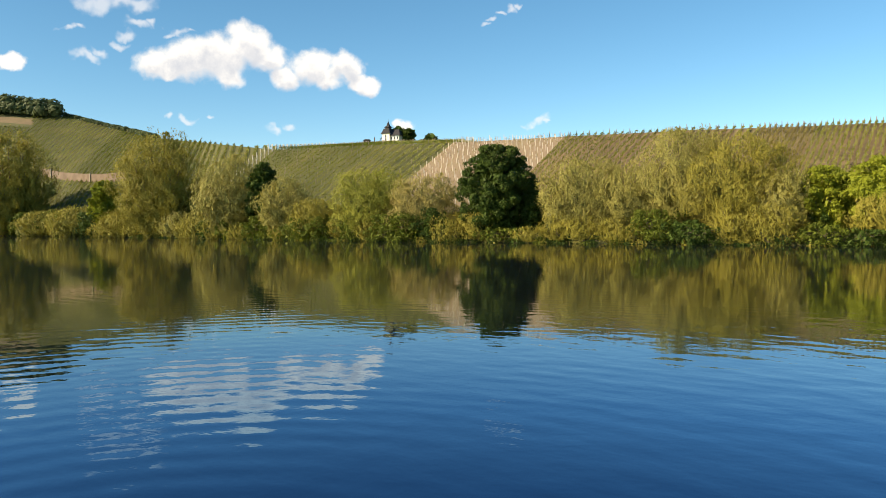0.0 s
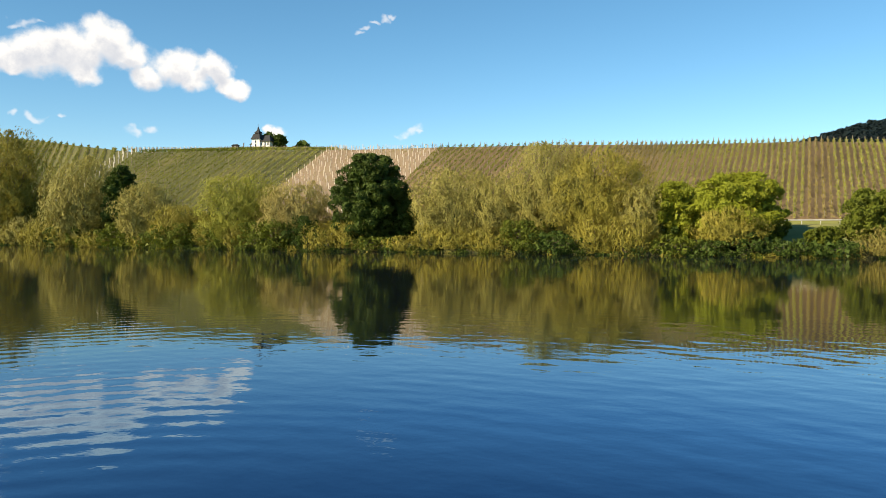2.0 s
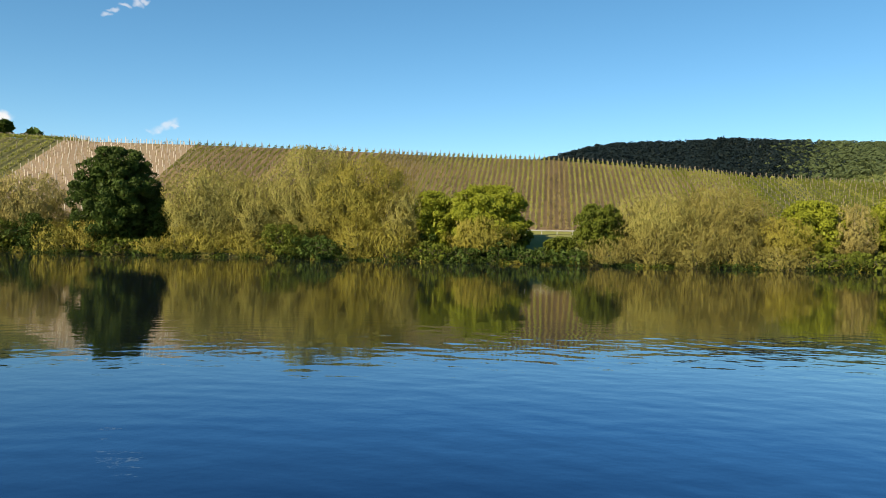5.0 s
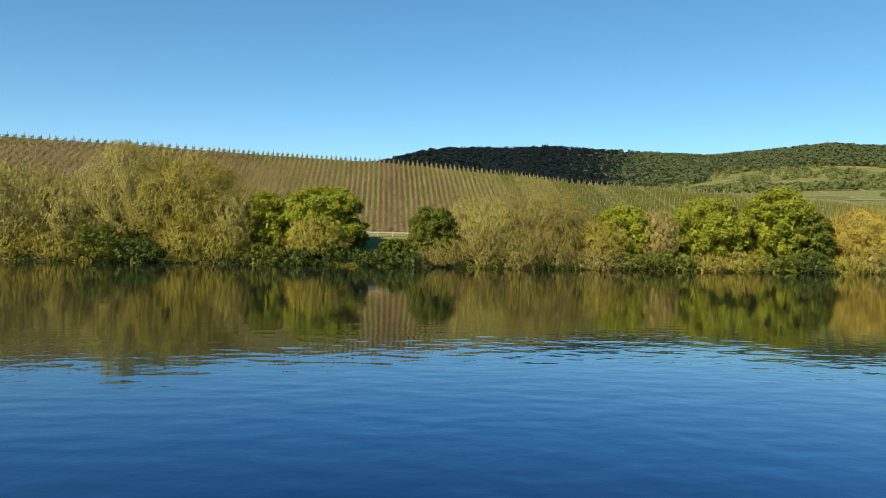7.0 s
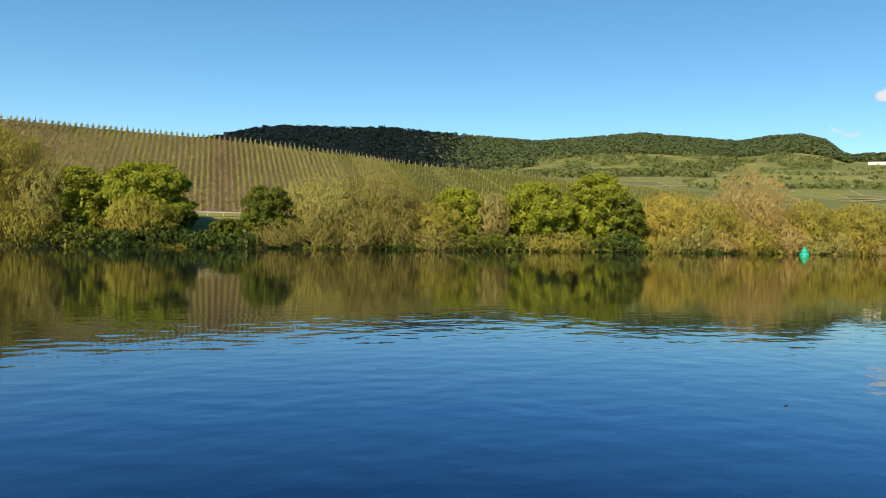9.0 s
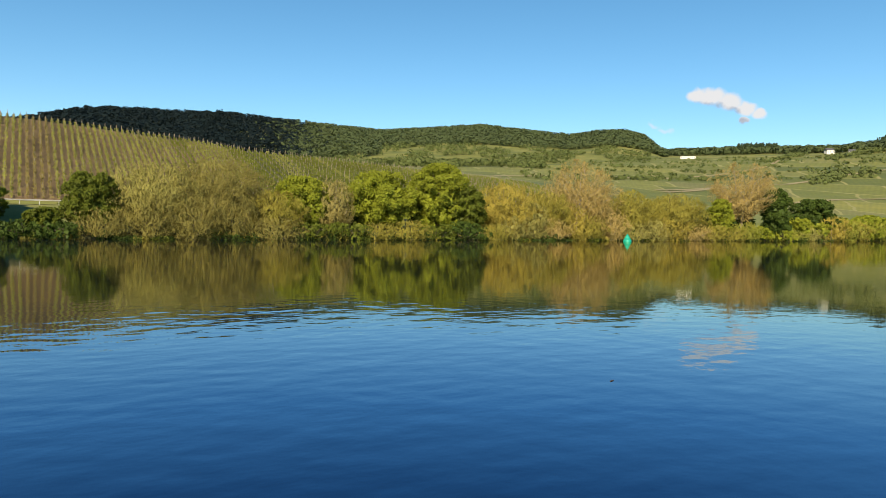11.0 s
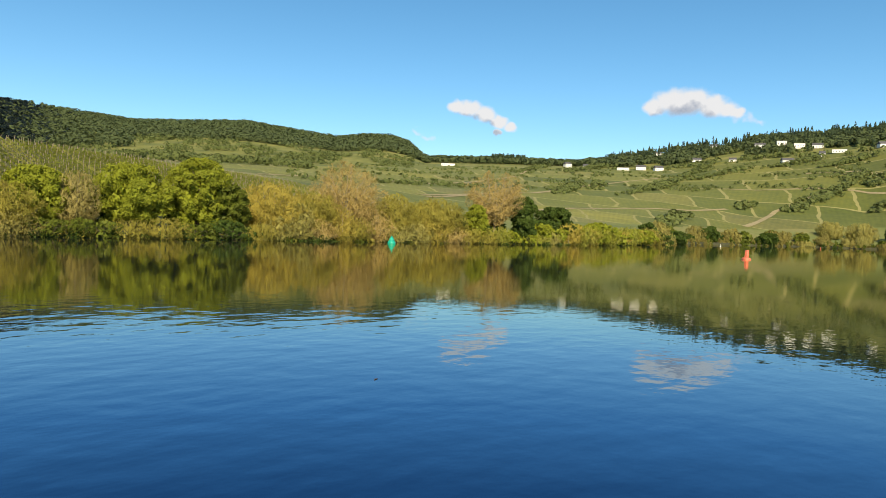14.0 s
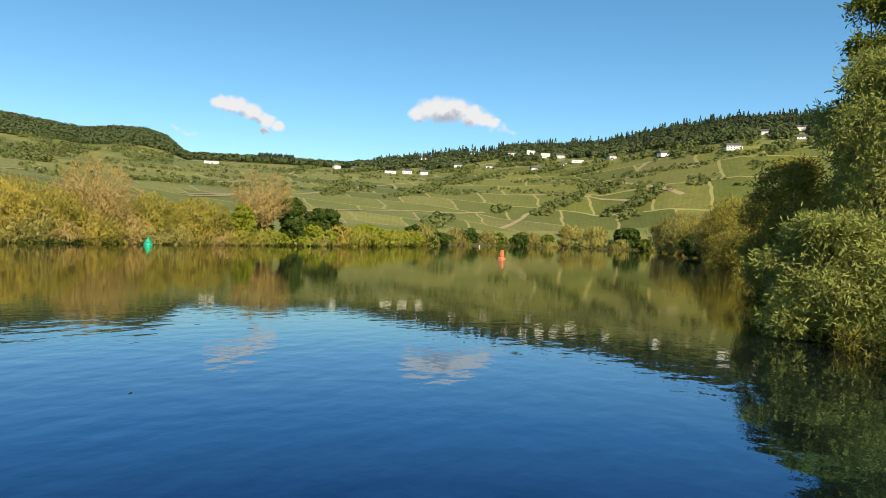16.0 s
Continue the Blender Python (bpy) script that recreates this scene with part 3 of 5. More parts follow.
def plume_crown(rng, n, height, width, low, limbs, per_limb, size, skin_share=0.48, fork=0.0):
    """A willow's crown: limbs that fan out from the foot, each with feathery plumes of narrow leaves. Returns leaf triangles and branch lines."""
    u = (np.arange(limbs) + rng.uniform(0, 1, limbs)) / limbs * 0.96 + 0.03
    u = rng.permutation(u)
    an = np.arange(limbs) * 2.39996 + rng.uniform(-0.5, 0.5, limbs)
    out = dome_reach(u, width, low) * np.where(rng.uniform(size=limbs) < 0.75, rng.uniform(0.82, 1.0, limbs), rng.uniform(0.3, 0.8, limbs))
    swerve = 1 + rng.normal(0, 0.06, limbs)
    tips = np.stack([np.cos(an) * out, np.sin(an) * out, (low + (1 - low) * u) * height * np.minimum(swerve, 1.03) - 0.04 * height], 1)
    foot = np.stack([np.cos(an) * 0.05 * width, np.sin(an) * 0.05 * width, np.full(limbs, -0.3)], 1) * rng.uniform(0.4, 1.4, (limbs, 1))
    foot[:, 2] += fork * height * rng.uniform(0.55, 1.3, limbs)
    rise = rng.uniform(0.18, 0.4, limbs)
    knees = foot + (tips - foot) * 0.5 + np.stack([np.zeros(limbs), np.zeros(limbs), rise * 0.4 * tips[:, 2]], 1)
    lines, origins, ways, lengths = [], [], [], []
    if fork:
        lines.append(([np.array((0, 0, -0.3)), np.array((0.03 * width, 0, 0.4 * fork * height)), np.array((0, 0.02 * width, fork * height)), np.array((0.01 * width, 0, 0.85 * height))], 2.2))
    reach = 0.15 * min(width, 1.3 * height)
    for i in range(limbs):
        lines.append(([foot[i], foot[i] * 0.5 + knees[i] * 0.5 + rng.normal(size=3) * 0.02 * height, knees[i], tips[i]], 1.0))
        for k in range(per_limb):
            q = (k + rng.uniform(0.2, 1.0)) / per_limb * 0.75 + 0.22
            o = (1 - q) ** 2 * foot[i] + 2 * q * (1 - q) * knees[i] + q * q * tips[i]
            along = unit(2 * (1 - q) * (knees[i] - foot[i]) + 2 * q * (tips[i] - knees[i]))
            away = unit(o * np.array((1, 1, 0)) + rng.normal(size=3) * 0.05 * width)
            w = unit(0.45 * along + (0.75 - 0.35 * u[i]) * away + np.array((0, 0, 0.22 + 0.35 * u[i])) + 0.45 * rng.normal(size=3))
            origins.append(o), ways.append(w), lengths.append(reach * rng.uniform(0.55, 1.2))
            lines.append(([o, o + w * lengths[-1] * 0.9], 0.3))
    origins, ways, lengths = np.array(origins), np.array(ways), np.array(lengths)
    share = lengths ** 2 * rng.uniform(0.5, 1.5, len(lengths))
    pick = rng.choice(len(origins), n, p=share / share.sum())
    v = rng.beta(1.7, 1.15, n)
    bulge = np.sin(math.pi * (0.12 + 0.8 * v)) * 0.27 + 0.02
    off = rng.normal(size=(n, 3))
    off -= ways[pick] * (off * ways[pick]).sum(1, keepdims=True)
    pts = origins[pick] + ways[pick] * (lengths[pick] * v)[:, None] + off * (bulge * lengths[pick])[:, None]
    # the outline stays within the crown, a little ragged
    uu = np.clip((pts[:, 2] / height - low) / (1 - low), 0, 1)
    r = np.hypot(pts[:, 0], pts[:, 1])
    most = (dome_reach(np.minimum(uu, 0.97), width, low) + 0.03 * width) * (1 + 0.08 * rng.normal(size=n))
    pull = np.minimum(1.0, most / np.maximum(r, 1e-6))
    pts[:, 0] *= pull
    pts[:, 1] *= pull
    pts[:, 2] = np.clip(pts[:, 2], 0.12, height * (1.0 + 0.03 * rng.uniform(0, 1, n)))
    along = unit(ways[pick] + 0.42 * rng.normal(size=(n, 3)))
    # more than half of the leaves make the lobed outer skin of the crown
    skin = np.arange(n) < n * skin_share
    m = int(skin.sum())
    us, az = 1 - rng.uniform(0, 1, m) ** 0.8, rng.uniform(0, 2 * math.pi, m)
    lump = sum(np.sin(az * fa + us * fu + ph) for fa, fu, ph in zip((2, 3, 5, 7, 4, 9), (5, -7, 9, -6, 14, 11), rng.uniform(0, 6.28, 6))) / 6 ** 0.5
    gaps = sum(np.sin(az * fa + us * fu + ph) for fa, fu, ph in zip((6, 9, 11, 8, 13), (17, -21, 12, -29, 24), rng.uniform(0, 6.28, 5))) / 5 ** 0.5
    gaps += 0.25 * rng.normal(size=m) - 0.7 * (us < 0.14)
    reach_at = dome_reach(us * 0.99, width, low) * (1 + 0.17 * lump) * (1 - 0.22 * rng.beta(1.0, 2.2, m)) * np.where(gaps < -0.2, 0.68, 1.0)
    tall = height * (1 + 0.05 * lump) * (1 - 0.1 * rng.beta(1, 2, m))
    pts[skin] = np.stack([np.cos(az) * reach_at, np.sin(az) * reach_at, np.maximum((low + (1 - low) * us) * tall, 0.1)], 1)
    outward = unit(pts - np.array((0, 0, 0.3 * height)))
    rise = unit(outward * 0.4 + np.array((0, 0, 0.75)) + 0.45 * rng.normal(size=(n, 3)))
    along[skin] = unit(rise - 0.5 * outward * (rise * outward).sum(1, keepdims=True))[skin]
    face = outward + 0.38 * rng.normal(size=(n, 3))
    face[~skin] += 0.55 * unit(off)[~skin]
    across = unit(np.cross(along, face))
    grow = rng.uniform(0.6, 1.35, (n, 1))
    deep = rng.uniform(size=n) < 0.1
    grow[deep] *= 2.0
    pts[deep] = pts[deep] * 0.72
    pts[:, 2] = np.maximum(pts[:, 2], 0.1)
    a, w = along * size[0] * grow * 0.5, across * size[1] * grow * 0.5
    return np.stack([pts - a + w, pts - a - w, pts + a], 1), lines


def clump_crown(rng, n, height, width, low, lobes):
    """Points and normals on the skins of the small leaf clumps that make up a broadleaf crown, with limb lines to the clumps."""
    u = rng.uniform(0.0, 1.0, lobes) ** 0.85
    sizes = rng.uniform(0.075, 0.15, lobes) * min(width, 1.2 * height) * min(1.0, math.sqrt(64 / lobes))
    an = np.arange(lobes) * 2.39996 + rng.uniform(-0.6, 0.6, lobes)
    q = np.where(rng.uniform(size=lobes) < 0.72, rng.uniform(0.82, 1.0, lobes), rng.uniform(0.2, 0.8, lobes))
    out = np.maximum(dome_reach(u, width, low) - 0.6 * sizes, 0) * q
    z = np.minimum((low + (1 - low) * u) * height, height - 0.75 * sizes)
    centres = np.stack([np.cos(an) * out, np.sin(an) * out, np.maximum(z, sizes * 0.6)], 1)
    pick = rng.choice(lobes, n, p=sizes ** 2 / (sizes ** 2).sum())
    outward = unit(centres - np.array((0, 0, 0.35 * height)))
    d = unit(rng.normal(size=(n, 3)) + 0.75 * outward[pick] + np.array((0, 0, 0.25)))
    rad = sizes[pick, None] * (0.72 + 0.3 * np.sqrt(rng.uniform(0, 1, (n, 1)))) * (1 + 0.16 * rng.normal(size=(n, 1)).clip(-0.8, 2.0))
    deep = np.arange(n) > n * 0.84
    rad[deep] = sizes[pick[deep], None] * rng.uniform(0.1, 0.5, (int(deep.sum()), 1))
    pts = centres[pick] + d * rad * np.array((1.0, 1.0, 0.8))
    k = int(deep.sum())
    ud, az = rng.uniform(0.08, 0.9, k), rng.uniform(0, 2 * math.pi, k)
    inner = dome_reach(ud, width, low) * 0.72 * np.sqrt(rng.uniform(0, 1, k))
    pts[deep] = np.stack([np.cos(az) * inner, np.sin(az) * inner, (low + (1 - low) * ud) * height * 0.95], 1)
    pts[:, 2] = np.maximum(pts[:, 2], 0.3 * rng.uniform(0, 1, n))
    return pts, d, centres, sizes


def swell_inner(quads, n, by):
    """Larger leaf masses deep in the crown, so that it is dense."""
    k = int(n * 0.84) + 1
    mid = quads[k:].mean(1, keepdims=True)
    quads[k:] = mid + (quads[k:] - mid) * by
    return quads


def twig_quads(rng, pts, height, length, width, spread=0.55):
    """Narrow tufts that point up and out."""
    n = len(pts)
    along = unit(unit(pts - np.array((0, 0, 0.15 * height))) + spread * rng.normal(size=(n, 3)))
    face = rng.normal(size=(n, 3))
    side = unit(np.cross(along, face))
    size = rng.uniform(0.6, 1.35, (n, 1))
    a, w = along * length * size * 0.5, side * width * size * 0.5
    return np.stack([pts - a + w, pts - a - w, pts + a], 1)


TWIGGY = ("pale", "tan", "grey", "gold", "olive", "fresh", "sage")   # willows


def tree(kind, x, y, height, width, label, seed, low=0.04, density=235, leaf=None, lobes=64, stems=3, name="tree", group="trees on the far bank", skin_share=0.48, fork=0.0):
    rng = np.random.default_rng(seed)
    z = max(ground_z(x, y), 0.05) - 0.1
    root = thing(name, pose(x, y, z), label, name, group)
    far = max(1.0, math.hypot(x, y) / 112)
    n = int(density * width * height / far ** 1.8) + 300
    verts, faces = [], []
    r0 = 0.011 * height + 0.04
    if kind in TWIGGY:
        size = leaf or (0.35, 0.11)
        width, height = width * 0.9, height * 1.03
        limbs = max(10, min(30, int(lobes / 2.2)))
        quads, lines = plume_crown(rng, n, height, width, low, limbs, max(4, lobes // 10), (size[0] * far, size[1] * far), skin_share, fork)
        for points, thick in lines:
            points = [Vector(p) for p in points]
            if thick >= 1.0:
                tube(verts, faces, points, [thick * r0 * q for q in (0.8, 0.6, 0.42, 0.12)], 5)
            else:
                tube(verts, faces, points, [r0 * 0.24, r0 * 0.06], 3)
    else:
        size = leaf or (0.31, 0.22)
        lobes = 120 if lobes == 64 else lobes
        pts, nrm, centres, sizes = clump_crown(rng, n, height, width, low, lobes)
        quads = swell_inner(leaf_quads(rng, pts, size[0] * far, size[1] * far, 0.4, nrm), n, 2.4)
        for s in range(stems):
            an = rng.uniform(0, 6.28)
            lean = rng.uniform(0.05, 0.2) * width
            top = Vector((math.cos(an) * lean, math.sin(an) * lean, height * rng.uniform(0.6, 0.8)))
            foot = Vector((math.cos(an) * r0 * 1.2, math.sin(an) * r0 * 1.2, -0.3))
            mid = foot.lerp(top, 0.45) + Vector(rng.normal(size=3) * 0.02 * height)
            tube(verts, faces, [foot, foot.lerp(mid, 0.4), mid, top], [r0, r0 * 0.85, r0 * 0.65, r0 * 0.25], 6)
            for c in centres[s::stems]:
                c = Vector(c)
                a = foot.lerp(mid, rng.uniform(0.3, 1.0)) if c.z < mid.z * 1.3 else mid.lerp(top, rng.uniform(0.0, 0.7))
                k = a.lerp(c, 0.5) + Vector((0, 0, 0.04 * height))
                tube(verts, faces, [a, k, c], [r0 * 0.36, r0 * 0.22, r0 * 0.06], 3)
    child("crown", quads_mesh("crown", quads, LEAF[kind]), root)
    child("trunk", mesh_of("trunk", verts, faces, PALE_BARK if kind in ("gold", "tan", "grey") else BARK, True), root)
    return root


tree("olive", -350.3, 142.9, 45.0, 36.0, "olive-green riverside willow with loose crown", 1)
tree("olive", -300.8, 135.6, 10.4, 23.3, "olive-green riverside willow with loose crown", 2)
tree("olive", -267.2, 131.5, 11.0, 24.2, "olive-green riverside willow with loose crown", 3)
tree("olive", -230.2, 127.3, 8.2, 15.6, "olive-green riverside willow with loose crown", 4)
tree("lime", -249.9, 131.7, 18.5, 11.0, "bright yellow-green leafy tree on river bank", 5)
tree("olive", -206.5, 127.3, 30.5, 30.0, "olive-green riverside willow with loose crown", 6)
tree("pale", -159.7, 119.2, 20.4, 21.5, "pale grey-green willow with twiggy rounded crown", 7)
tree("dark", -149.5, 121.1, 18.0, 9.4, "dark green dense broadleaf tree", 8)
tree("pale", -133.2, 114.5, 13.2, 14.5, "pale grey-green willow with twiggy rounded crown", 9)
tree("olive", -119.8, 111.9, 7.9, 14.6, "olive-green riverside willow with loose crown", 10)
tree("fresh", -101.7, 111.0, 13.4, 19.8, "fresh yellow-green willow with loose rounded crown", 11)
tree("grey", -87.4, 110.8, 11.2, 18.7, "greyish half-bare tree with fine twigs", 12)
tree("dark", -69.4, 108.4, 15.8, 14.4, "dark green dense broadleaf tree with round crown", 13, low=0.0, density=260, lobes=230)
tree("dark", -62.4, 109.2, 7.6, 4.7, "dark green dense broadleaf tree", 14)
tree("pale", -53.3, 110.1, 12.3, 17.9, "pale grey-green willow with twiggy rounded crown", 15)
tree("pale", -45.0, 109.1, 10.7, 12.3, "pale grey-green willow with twiggy rounded crown", 16)
tree("pale", -37.3, 112.9, 15.7, 18.5, "pale grey-green willow with twiggy rounded crown", 17)
tree("olive", -29.1, 111.9, 14.1, 19.1, "olive-green riverside willow with loose crown", 18)
tree("pale", -22.1, 108.0, 8.7, 8.2, "pale grey-green willow with twiggy rounded crown", 19)
tree("lime", -17.7, 110.8, 9.0, 8.5, "bright yellow-green leafy tree on river bank", 20)
tree("lime", -8.7, 110.7, 9.9, 14.0, "bright yellow-green leafy tree on river bank", 21)
tree("olive", -9.4, 105.7, 5.4, 11.4, "olive-green riverside willow with loose crown", 22)
tree("green", 1.9, 105.5, 2.7, 5.0, "mid-green leafy tree on river bank", 23)
tree("green", 7.6, 107.4, 7.4, 7.6, "mid-green leafy tree on river bank", 24)
tree("pale", 16.5, 108.3, 9.0, 15.6, "pale grey-green willow with twiggy rounded crown", 25)
tree("sage", 24.9, 109.1, 9.8, 16.5, "brownish olive willow with broad rounded crown", 26)
tree("olive", 32.5, 106.0, 5.7, 10.8, "olive-green riverside willow with loose crown", 27)
tree("lime", 37.3, 108.7, 8.0, 9.4, "bright yellow-green leafy tree on river bank", 28)
tree("grey", 42.0, 106.7, 7.7, 7.0, "greyish half-bare tree with fine twigs", 29)
tree("lime", 50.7, 108.3, 9.4, 12.4, "bright yellow-green leafy tree on river bank", 30)
tree("lime", 61.5, 107.9, 11.4, 11.0, "bright yellow-green leafy tree on river bank", 31)
tree("green", 65.5, 106.0, 7.8, 8.1, "mid-green leafy tree on river bank", 32)
tree("gold", 74.7, 106.5, 8.5, 15.3, "golden-green willow with dense rounded crown", 33)
tree("olive", 83.3, 105.4, 7.4, 11.1, "olive-green riverside willow with loose crown", 34)
tree("tan", 92.8, 107.4, 13.2, 17.0, "tall tan-brown willow with thin feathery crown", 35, low=0.12, density=165, leaf=(0.3, 0.085), skin_share=0.25, fork=0.22)
tree("olive", 104.3, 105.5, 8.3, 11.1, "olive-green riverside willow with loose crown", 36)
tree("olive", 116.2, 105.1, 8.1, 14.8, "olive-green riverside willow with loose crown", 37)
tree("olive", 114.3, 105.9, 6.9, 17.2, "olive-green riverside willow with loose crown", 38)
tree("tan", 138.8, 106.3, 15.3, 16.5, "tall tan-brown willow with thin feathery crown", 39, low=0.3, density=135, leaf=(0.3, 0.085), skin_share=0.25, fork=0.33)
tree("lime", 128.4, 103.2, 7.5, 5.4, "bright yellow-green leafy tree on river bank", 40)
tree("dark", 146.0, 102.6, 10.4, 7.4, "dark green dense broadleaf tree with pointed crown", 41, low=0.0, lobes=80)
tree("dark", 165.0, 106.0, 8.6, 11.5, "dark green dense broadleaf tree", 42)
tree("lime", 153.5, 103.4, 4.0, 8.7, "bright yellow-green leafy tree on river bank", 43)
tree("lime", 172.5, 105.7, 4.4, 11.1, "bright yellow-green leafy tree on river bank", 44)
tree("lime", 192.8, 107.5, 5.2, 11.7, "bright yellow-green leafy tree on river bank", 45)
tree("lime", 227.0, 113.9, 4.8, 17.3, "bright yellow-green leafy tree on river bank", 46)

tree("pale", 598.0, 140.0, 12.0, 22.0, "pale grey-green willow with twiggy rounded crown", 47)
tree("pale", 612.0, 122.0, 15.0, 24.0, "pale grey-green willow with twiggy rounded crown", 48)
tree("dark", 630.0, 98.0, 14.0, 24.0, "dark green dense broadleaf tree", 49)

# the near bank, far downstream to close by
tree("sage", 545.0, 50.0, 13.0, 34.0, "olive-green riverside willow with loose crown", 50, low=0.0, group="willows on the near bank")
tree("sage", 470.0, 44.0, 14.0, 30.0, "olive-green riverside willow with loose crown", 53, low=0.0, group="willows on the near bank")
tree("sage", 405.0, 35.0, 20.0, 36.0, "olive-green riverside willow with loose crown", 51, low=0.0, group="willows on the near bank")
tree("pale", 345.0, 25.0, 16.0, 30.0, "pale grey-green willow with twiggy rounded crown", 52, low=0.0, group="willows on the near bank")
tree("olive", 290.0, 17.5, 12.5, 22.0, "olive-green riverside willow with loose crown", 58, low=0.0, group="willows on the near bank")
tree("dark", 254.0, 13.5, 8.0, 18.0, "dark green low dense bush-like tree", 54, low=0.0, group="willows on the near bank")
tree("sage", 218.0, 7.0, 13.5, 20.0, "olive-green riverside willow with loose crown", 55, low=0.0, group="willows on the near bank")
tree("olive", 178.0, 2.8, 14.0, 20.0, "olive-green riverside willow with loose crown", 56, low=0.0, group="willows on the near bank")
tree("olive", 136.0, 1.2, 7.5, 13.0, "olive-green riverside willow with loose crown", 57, low=0.0, group="willows on the near bank")

# low bushes that close the gaps between the trees
BUSH_LABEL = {"sage": "brownish olive willow bush on river bank", "olive": "olive-green low willow bush at water's edge", "pale": "pale green twiggy bush on river bank", "green": "green leafy bush on river bank",
              "tan": "brownish dry-looking bush on river bank", "gold": "yellowish bush at water's edge", "lime": "bright yellow-green small bush on bank", "fresh": "fresh yellow-green willow bush on bank", "dark": "dark green bush at water's edge standing in for shade"}
rng_b = np.random.default_rng(77)


def bank_y(x):
    return float(np.interp(x, [p[0] for p in LEFT_BANK[:13]], [p[1] for p in LEFT_BANK[:13]]))


def bush(kind, x, y, height, width, seed, group="bushes on the far bank", leaf=None):
    return tree(kind, x, y, height, width, BUSH_LABEL[kind], seed, low=0.0, density=105, lobes=30, stems=3, name="bush", group=group, leaf=leaf or (None if kind in TWIGGY else (0.22, 0.15)))


# which bushes grow along which stretch of the bank
# the dark ones put the waterline's shade into leaf colour
BUSH_KINDS = [(-50, ["olive", "dark", "green", "pale", "olive", "green", "olive", "dark"]), (-5, ["dark", "green", "olive", "dark"]), (8, ["dark", "green"]),
              (32, ["sage", "olive", "sage"]), (70, ["green", "olive", "dark"]), (120, ["gold", "tan", "olive", "pale"]), (260, ["olive"])]
bx = -400.0
while bx < 255:
    k = rng_b.choice(next(kinds for end, kinds in BUSH_KINDS if bx < end))
    gap = -67 < bx < -59 or -6 < bx < 6
    far = 1.0 + max(0.0, abs(bx) - 120) / 260
    h = rng_b.uniform(1.8, 2.6) if gap else rng_b.uniform(3.4, 6.2) * far
    if 30 < bx < 72 or -22 < bx < -6:
        h = rng_b.uniform(2.0, 3.4)
    if bx > 120:
        k, h = rng_b.choice(["lime", "fresh", "pale", "olive", "lime", "gold"]), rng_b.uniform(3.5, 6.5)
    if 120 < bx < 152:
        h = rng_b.uniform(2.0, 4.0)
    w = rng_b.uniform(7.0, 10.5) * far
    bush(str(k), round(bx, 1), round(bank_y(bx) + rng_b.uniform(0.6, 2.0), 1), round(h, 1), round(w, 1), 500 + int(bx))
    bx += w * 0.6


# a dark row behind the trees, added to make their gaps look shaded
bx = -300.0
while bx < 150:
    k = rng_b.choice(["dark", "green", "dark"])
    if not (-67 < bx < -59 or -6 < bx < 7):
        tree(str(k), round(bx, 1), round(bank_y(bx) + rng_b.uniform(8.5, 11.0), 1), round(rng_b.uniform(3.5, 6.0), 1), round(rng_b.uniform(5.0, 8.0), 1),
             "dark green bush behind the bank trees standing in for shaded gaps", 4000 + int(bx), low=0.0, density=70, lobes=18, stems=2, name="bush", group="bushes on the far bank")
    bx += 6.0


def bank_tufts(name, kind, line, step, height, seed, label, leaf, off=(-0.5, 1.6), per=80, spread=(1.0, 2.2)):
    """A fringe of small growth along the water's edge."""
    rng = np.random.default_rng(seed)
    quads = []
    for (x1, y1), (x2, y2) in zip(line[:-1], line[1:]):
        length = math.hypot(x2 - x1, y2 - y1)
        nx, ny = -(y2 - y1) / length, (x2 - x1) / length
        for s in np.arange(0, length, step):
            f = (s + rng.uniform(0, step)) / length
            o = rng.uniform(*off)
            x, y = x1 + (x2 - x1) * f + nx * o, y1 + (y2 - y1) * f + ny * o
            h, w = rng.uniform(*height), rng.uniform(*spread)
            z = max(ground_z(x, y), 0.0)
            d = unit(rng.normal(size=(per, 3)))
            d[:, 2] = np.abs(d[:, 2])
            pts = d * rng.uniform(0.35, 1.0, (per, 1)) * np.array((w, w * 0.8, h))
            q = twig_quads(rng, pts, h, leaf[0], leaf[1], 0.6) + np.array((x, y, z - 0.05))
            quads.append(q)
    ob = new(name, quads_mesh(name, np.concatenate(quads), LEAF[kind]))
    return tagged(ob, label, "undergrowth", kind="stuff")


FAR_EDGE = [(-420, 150), (-280, 132), (-195, 122), (-90, 104), (0, 101.5), (150, 100), (200, 105), (260, 121)]
bank_tufts("undergrowth", "olive", FAR_EDGE, 5.0, (0.5, 1.8), 11, "olive undergrowth hanging over water at far bank", (0.5, 0.15))
bank_tufts("undergrowth", "green", FAR_EDGE, 8.5, (0.4, 1.4), 12, "green weeds and brambles along far bank", (0.42, 0.2))
bank_tufts("undergrowth", "pale", FAR_EDGE, 14.0, (0.4, 1.2), 13, "pale reeds and shoots along far bank", (0.6, 0.1))
# shade below the overhang comes from dark leaf colour here
bank_tufts("undergrowth", "dark", FAR_EDGE, 1.5, (0.5, 1.7), 14, "dark-leaved growth standing in for shade under overhanging branches", (0.4, 0.2), off=(-0.6, 2.6), per=100)
BEND_EDGE = [(260, 121), (330, 140), (446, 147), (538, 137), (590, 100), (640, 20)]
bank_tufts("undergrowth", "sage", BEND_EDGE, 4.5, (1.2, 3.5), 15, "low shrubs along far river bend", (0.8, 0.5), off=(-0.5, 5), per=110)
bank_tufts("undergrowth", "green", BEND_EDGE, 6.0, (1.5, 4.5), 16, "green shrubs along far river bend", (0.8, 0.5), off=(0.5, 10), per=130)
